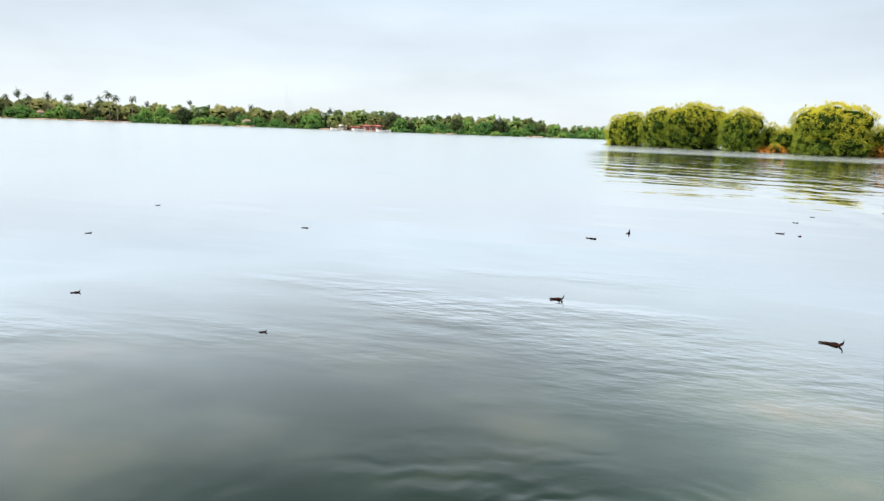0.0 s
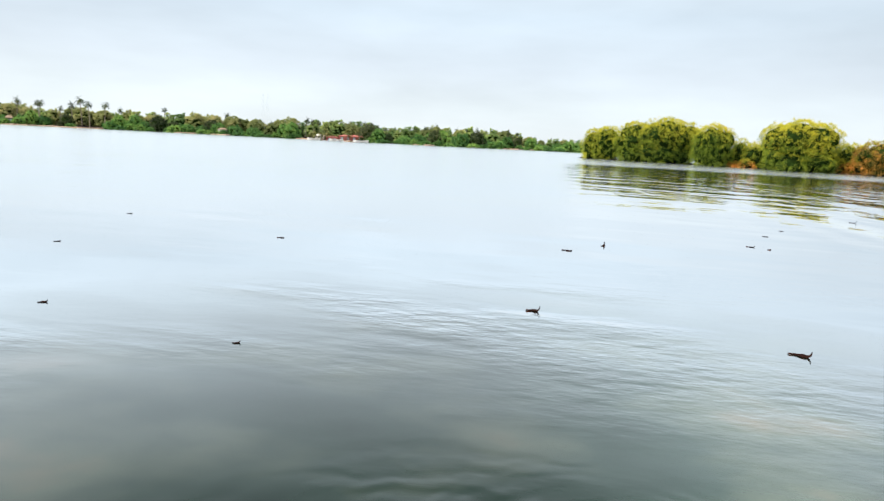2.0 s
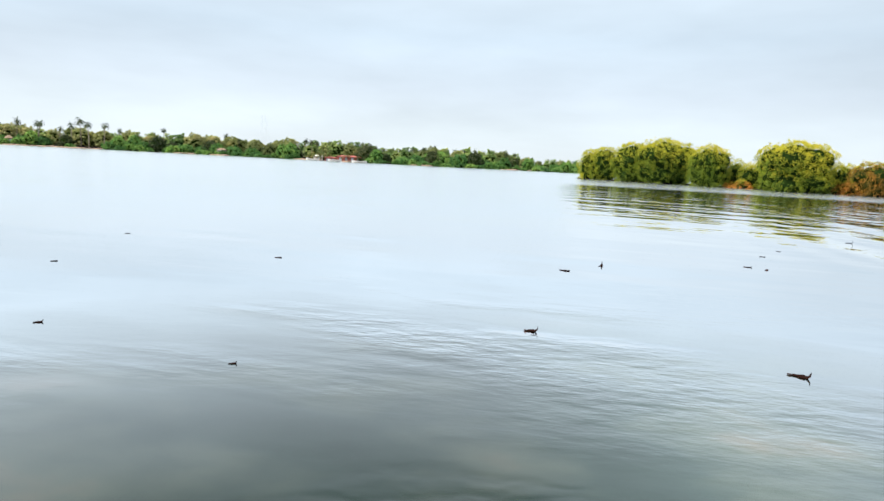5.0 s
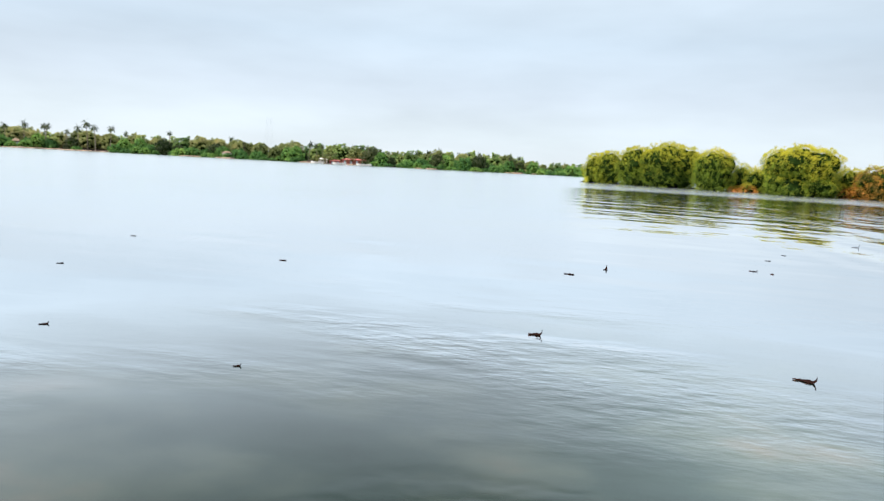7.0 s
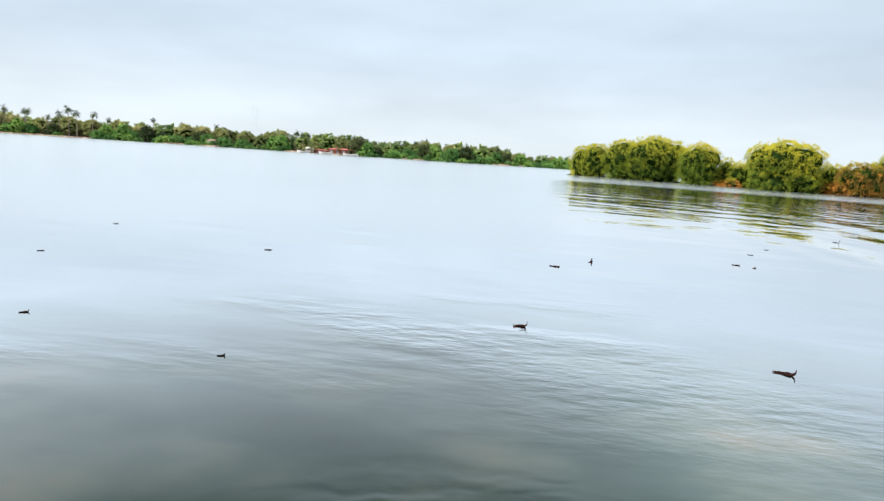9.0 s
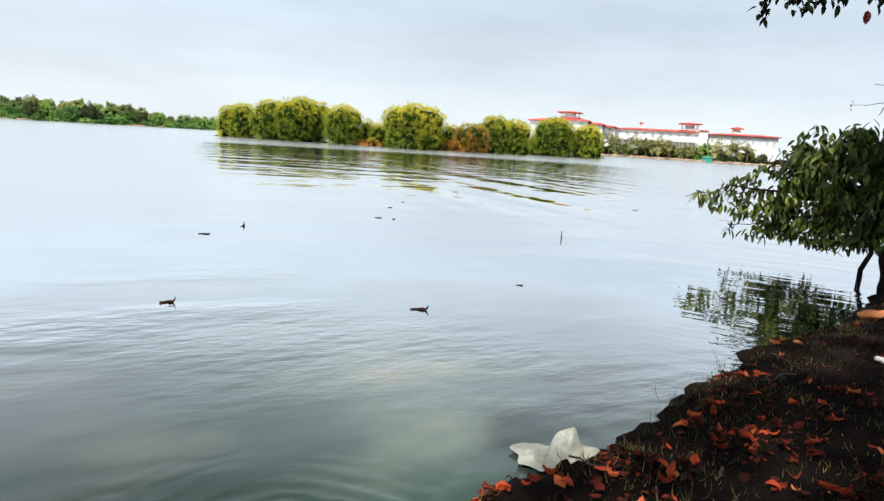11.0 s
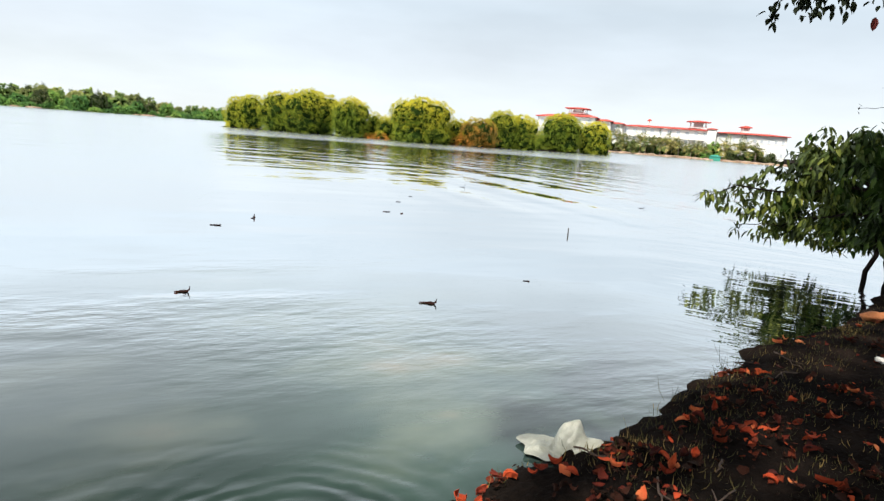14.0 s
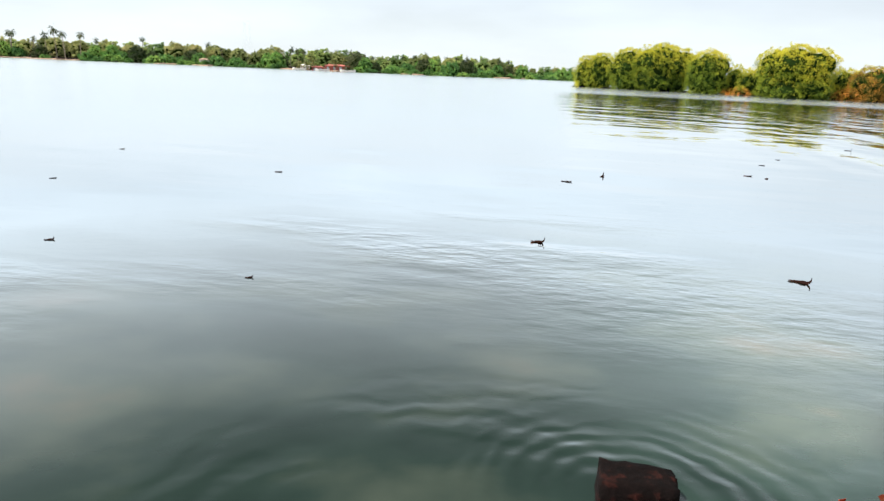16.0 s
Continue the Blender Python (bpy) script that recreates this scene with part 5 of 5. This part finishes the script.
def grass():
    rng = np.random.default_rng(15)
    cx, cy, _ = on_bank(rng, 620, 0.15, 3.6, 2.2, 10)
    x = np.repeat(cx, 16) + rng.normal(0, 0.07, 620 * 16)
    y = np.repeat(cy, 16) + rng.normal(0, 0.07, 620 * 16)
    V, F = grass_mesh(rng, x, y, ground_height(x, y), 0.07)
    tagged(mesh_object("grass", array_mesh("grass", V, F), M_GRASS), "sparse olive grass on the dark bank", "grass", kind="stuff")
    for tx, ty, tall, n in ((4.36, 2.38, 0.26, 26), (3.3, 2.16, 0.20, 14), (2.62, 1.86, 0.16, 8), (5.3, 2.5, 0.2, 14)):
        x, y = tx + rng.normal(0, 0.05, n), ty + rng.normal(0, 0.04, n)
        V, F = grass_mesh(rng, x, y, ground_height(x, y), tall)
        tagged(mesh_object("grass_tuft", array_mesh("grass_tuft", V, F), M_GRASS), "upright tuft of thin grass at the water's edge", "grass tuft", "grass tufts")

    for k in range(26):
        tx = 1.5 + 5.0 * (k + rng.uniform(0, 1)) / 26
        ty = float(np.interp(tx, SHORE_X, SHORE_Y)) - rng.uniform(0.02, 0.10)
        n = int(rng.integers(5, 12))
        x, y = tx + rng.normal(0, 0.035, n), ty + rng.normal(0, 0.025, n)
        V, F = grass_mesh(rng, x, y, ground_height(x, y), float(rng.uniform(0.05, 0.12)))
        tagged(mesh_object("grass_tuft", array_mesh("grass_tuft", V, F), M_GRASS), "short thin tuft of grass on the bank's ragged edge", "grass tuft", "grass tufts")


grass()


def plastic_bag():
    """A crumpled bag: one high puffed corner, a low flap to one side and a long creased slope to the other."""
    bm = bmesh.new()
    rings, seg = 30, 96
    rows = []
    for i in range(rings + 1):
        u = i / rings
        row = []
        for j in range(seg):
            a = j * math.tau / seg
            star = 0.25 + 0.06 * math.cos(2 * a) + 0.022 * math.sin(5 * a + 1) + 0.012 * math.sin(11 * a)
            r = star * u
            p = Vector((r * math.cos(a) * 1.1, r * math.sin(a) * 0.75, 0))
            peak = 0.19 * math.exp(-((p.x + 0.055) / 0.058) ** 4 - ((p.y - 0.03) / 0.09) ** 2)
            peak += 0.12 * math.exp(-((p.x - 0.05) / 0.09) ** 2 - (p.y / 0.11) ** 2) + 0.04 * math.exp(-((p.x + 0.17) / 0.07) ** 2 - (p.y / 0.08) ** 2)
            crease = (0.06 - abs(noise.noise(Vector((p.x * 9 + 3, p.y * 6, 0)))) * 0.12) + (0.02 - abs(noise.noise(Vector((p.x * 24, p.y * 15, 2)))) * 0.05)
            p.z = max(0.006, 0.012 + peak + crease * (0.35 + 0.1 * u) - 0.05 * u * u)
            p.x += 0.03 * noise.noise(Vector((p.x * 14, p.y * 14, 5)))
            p.y += 0.03 * noise.noise(Vector((p.x * 14, p.y * 14, 9)))
            row.append(bm.verts.new(p))
        rows.append(row)
    for r0, r1 in zip(rows, rows[1:]):
        for j in range(seg):
            bm.faces.new((r0[j], r1[j], r1[(j + 1) % seg], r0[(j + 1) % seg]))
    bmesh.ops.remove_doubles(bm, verts=bm.verts, dist=0.0005)
    bmesh.ops.solidify(bm, geom=bm.faces[:], thickness=0.004)
    ob = part("plastic_bag", bm, M_PLASTIC)
    ob.matrix_basis = pose(2.385, 1.975, 0.022, 0, 0, -46) @ Matrix.Diagonal((1.0, 0.92, 0.65, 1))
    tagged(ob, "crumpled white plastic bag at the water's edge", "plastic bag")


plastic_bag()


def lump(name, at, size, turn, mat, label, category, rough=0.18, seed=0, freq=2.2, square=0.0):
    """A lumpy solid: crumpled cloth, stone and the like."""
    bm = bmesh.new()
    bmesh.ops.create_icosphere(bm, subdivisions=4, radius=1.0)
    for v in bm.verts:
        d = v.co.normalized()
        if square:
            m = max(abs(d.x), abs(d.y), abs(d.z))
            d = d.lerp(d / m, square)
        k = 1 + rough * noise.noise(d * freq + Vector((seed, 0, 0))) + rough * 0.5 * noise.noise(d * freq * 3.1 + Vector((0, seed, 0)))
        v.co = Vector((d.x * size[0], d.y * size[1], d.z * size[2])) * k
    ob = part(name, bm, mat, smooth=True)
    ob.matrix_basis = pose(*at, 0, 0, turn)
    return tagged(ob, label, category)


def rolled_cloth():
    x, y = 7.05, 2.36
    bm = bmesh.new()
    n, sides = 26, 18
    rings = []
    for k in range(n):
        u = k / (n - 1)
        r = (0.055 + 0.02 * math.sin(u * 9)) * math.sin(math.pi * min(1.0, 0.10 + u * 0.86)) ** 0.5
        ring = []
        for q in range(sides):
            a = q * math.tau / sides
            p = Vector((-0.21 + 0.42 * u, r * 1.25 * math.cos(a), r * 0.8 * math.sin(a) + 0.04))
            fold = 0.020 * noise.noise(Vector((p.x * 5, a * 1.3, 0))) + 0.012 * abs(noise.noise(Vector((p.x * 22, a * 2.0, 4))))
            ring.append(bm.verts.new(p + Vector((0, math.cos(a), math.sin(a))) * fold * 2.4))
        rings.append(ring)
    for r0, r1 in zip(rings, rings[1:]):
        for q in range(sides):
            bm.faces.new((r0[q], r1[q], r1[(q + 1) % sides], r0[(q + 1) % sides]))
    bm.faces.new(rings[0])
    bm.faces.new(rings[-1][::-1])
    ob = part("rolled_cloth", bm, M_TAN, smooth=True)
    ob.matrix_basis = pose(x, y, ground_z(x, y) + 0.012, 0, 0, -22) @ Matrix.Diagonal((1.15, 1.0, 0.82, 1))
    tagged(ob, "crumpled tan cloth lying rolled up on leaf litter", "cloth")


rolled_cloth()


def carton():
    x, y = 7.98, 2.29
    c = empty("carton", (x, y, ground_z(x, y)), -60, 0.68)
    tagged(c, "small white carton lying on the leafy bank", "carton")
    bm = bmesh.new()
    box(bm, -0.085, 0.085, 0.0, 0.07, 0.0, 0.14)
    bmesh.ops.bevel(bm, geom=bm.edges[:], offset=0.004, segments=1)
    part("body", bm, M_CARD, c)


carton()
lump("paper_scrap", (5.2, 1.67, ground_z(5.2, 1.67) + 0.02), (0.05, 0.026, 0.02), -60, M_CARD, "torn pale paper scrap on the leaf litter", "paper scrap", 0.5, 4, 3)
lump("laterite_stone", (0.768, 1.99, -0.042), (0.150, 0.085, 0.175), -14, M_LATERITE, "dark reddish stone block standing in the shallows", "stone", 0.035, 2, 3.5, 0.93)


# ---------------------------------------------------------------- afloat
def floating_leaf(x, y, size, turn, k, upright=0.5, mat=M_WET, words="dry brown leaf floating on the lake"):
    """A curled dry leaf: its blade lies on the water, and its tip curls up."""
    rng = np.random.default_rng(200 + k)
    bm = bmesh.new()
    rows = []
    for u in np.linspace(0, 1, 13):
        out = max(0.0, (u - 0.58) / 0.42)
        lie = u * 0.84 - 0.20 * out ** 2
        rise = upright * 0.42 * out ** 1.5
        w = 0.5 * (0.06 + 0.32 * math.sin(math.pi * min(1.0, u * 1.02)) ** 0.8 + 0.05 * math.sin(u * 17 + k)) * (1 - 0.2 * out)
        sway = 0.05 * math.sin(u * 5 + k)
        rows.append([bm.verts.new((size * (lie - 0.42), size * (sway + q * w), size * (rise + 0.10 * abs(q) * w + rng.normal(0, 0.008)))) for q in (-1, -0.5, 0, 0.5, 1)])
    for r0, r1 in zip(rows, rows[1:]):
        for q in range(4):
            bm.faces.new((r0[q], r1[q], r1[q + 1], r0[q + 1]))
    tube(bm, [(-0.40 * size, 0, 0.0), (-0.50 * size, 0.02 * size, 0.02 * size), (-0.58 * size, 0.0, 0.015 * size)], [0.022 * size, 0.016 * size, 0.012 * size], 6)
    ob = part("floating_leaf", bm, mat, smooth=True)
    ob.matrix_basis = pose(x, y, 0.003, 0, 0, turn)
    mod = ob.modifiers.new("thickness", 'SOLIDIFY')
    mod.thickness, mod.offset = 0.006, 0.0
    tagged(ob, words, "leaf", "floating leaves")


# place, size, turn, how far the tip curls up
AFLOAT = [(1.18, 5.86, 0.165, -10, 0.72), (3.22, 4.76, 0.21, -30, 0.55), (2.38, 9.55, 0.20, -20, 0.15), (3.12, 10.2, 0.13, 40, 1.2), (6.02, 10.8, 0.17, -25, 0.3), (7.15, 12.35, 0.13, -30, 0.2),
          (8.1, 13.4, 0.11, -30, 0.2), (-2.15, 9.6, 0.13, 10, 0.2), (-3.36, 5.5, 0.095, 30, 0.5), (-5.4, 11.6, 0.10, 20, 0.4), (-4.95, 8.5, 0.10, 30, 0.2), (11.6, 16.0, 0.2, -40, 1.0),
          (14.3, 11.1, 0.18, -50, 0.8), (4.85, 5.2, 0.09, -40, 0.1)]
for k, (x, y, size, turn, upright) in enumerate(AFLOAT):
    floating_leaf(x, y, size, turn, k, upright)
floating_leaf(-1.36, 4.58, 0.07, 10, 30, 0.6)
floating_leaf(6.2, 10.55, 0.14, 60, 31, 0.2, M_DEAD, "orange-brown dry leaf floating on the lake")

bm = bmesh.new()
tube(bm, bent((0, 0, -0.5), (0.015, 0.02, 0.13), 5, 0.0, np.random.default_rng(3)), [0.016, 0.015, 0.014, 0.013, 0.012, 0.008], 7)
stick = part("stick", bm, M_BARK, smooth=True)
stick.matrix_basis = pose(8.1, 7.8, 0)
tagged(stick, "thin dark stick standing upright in the water", "stick")
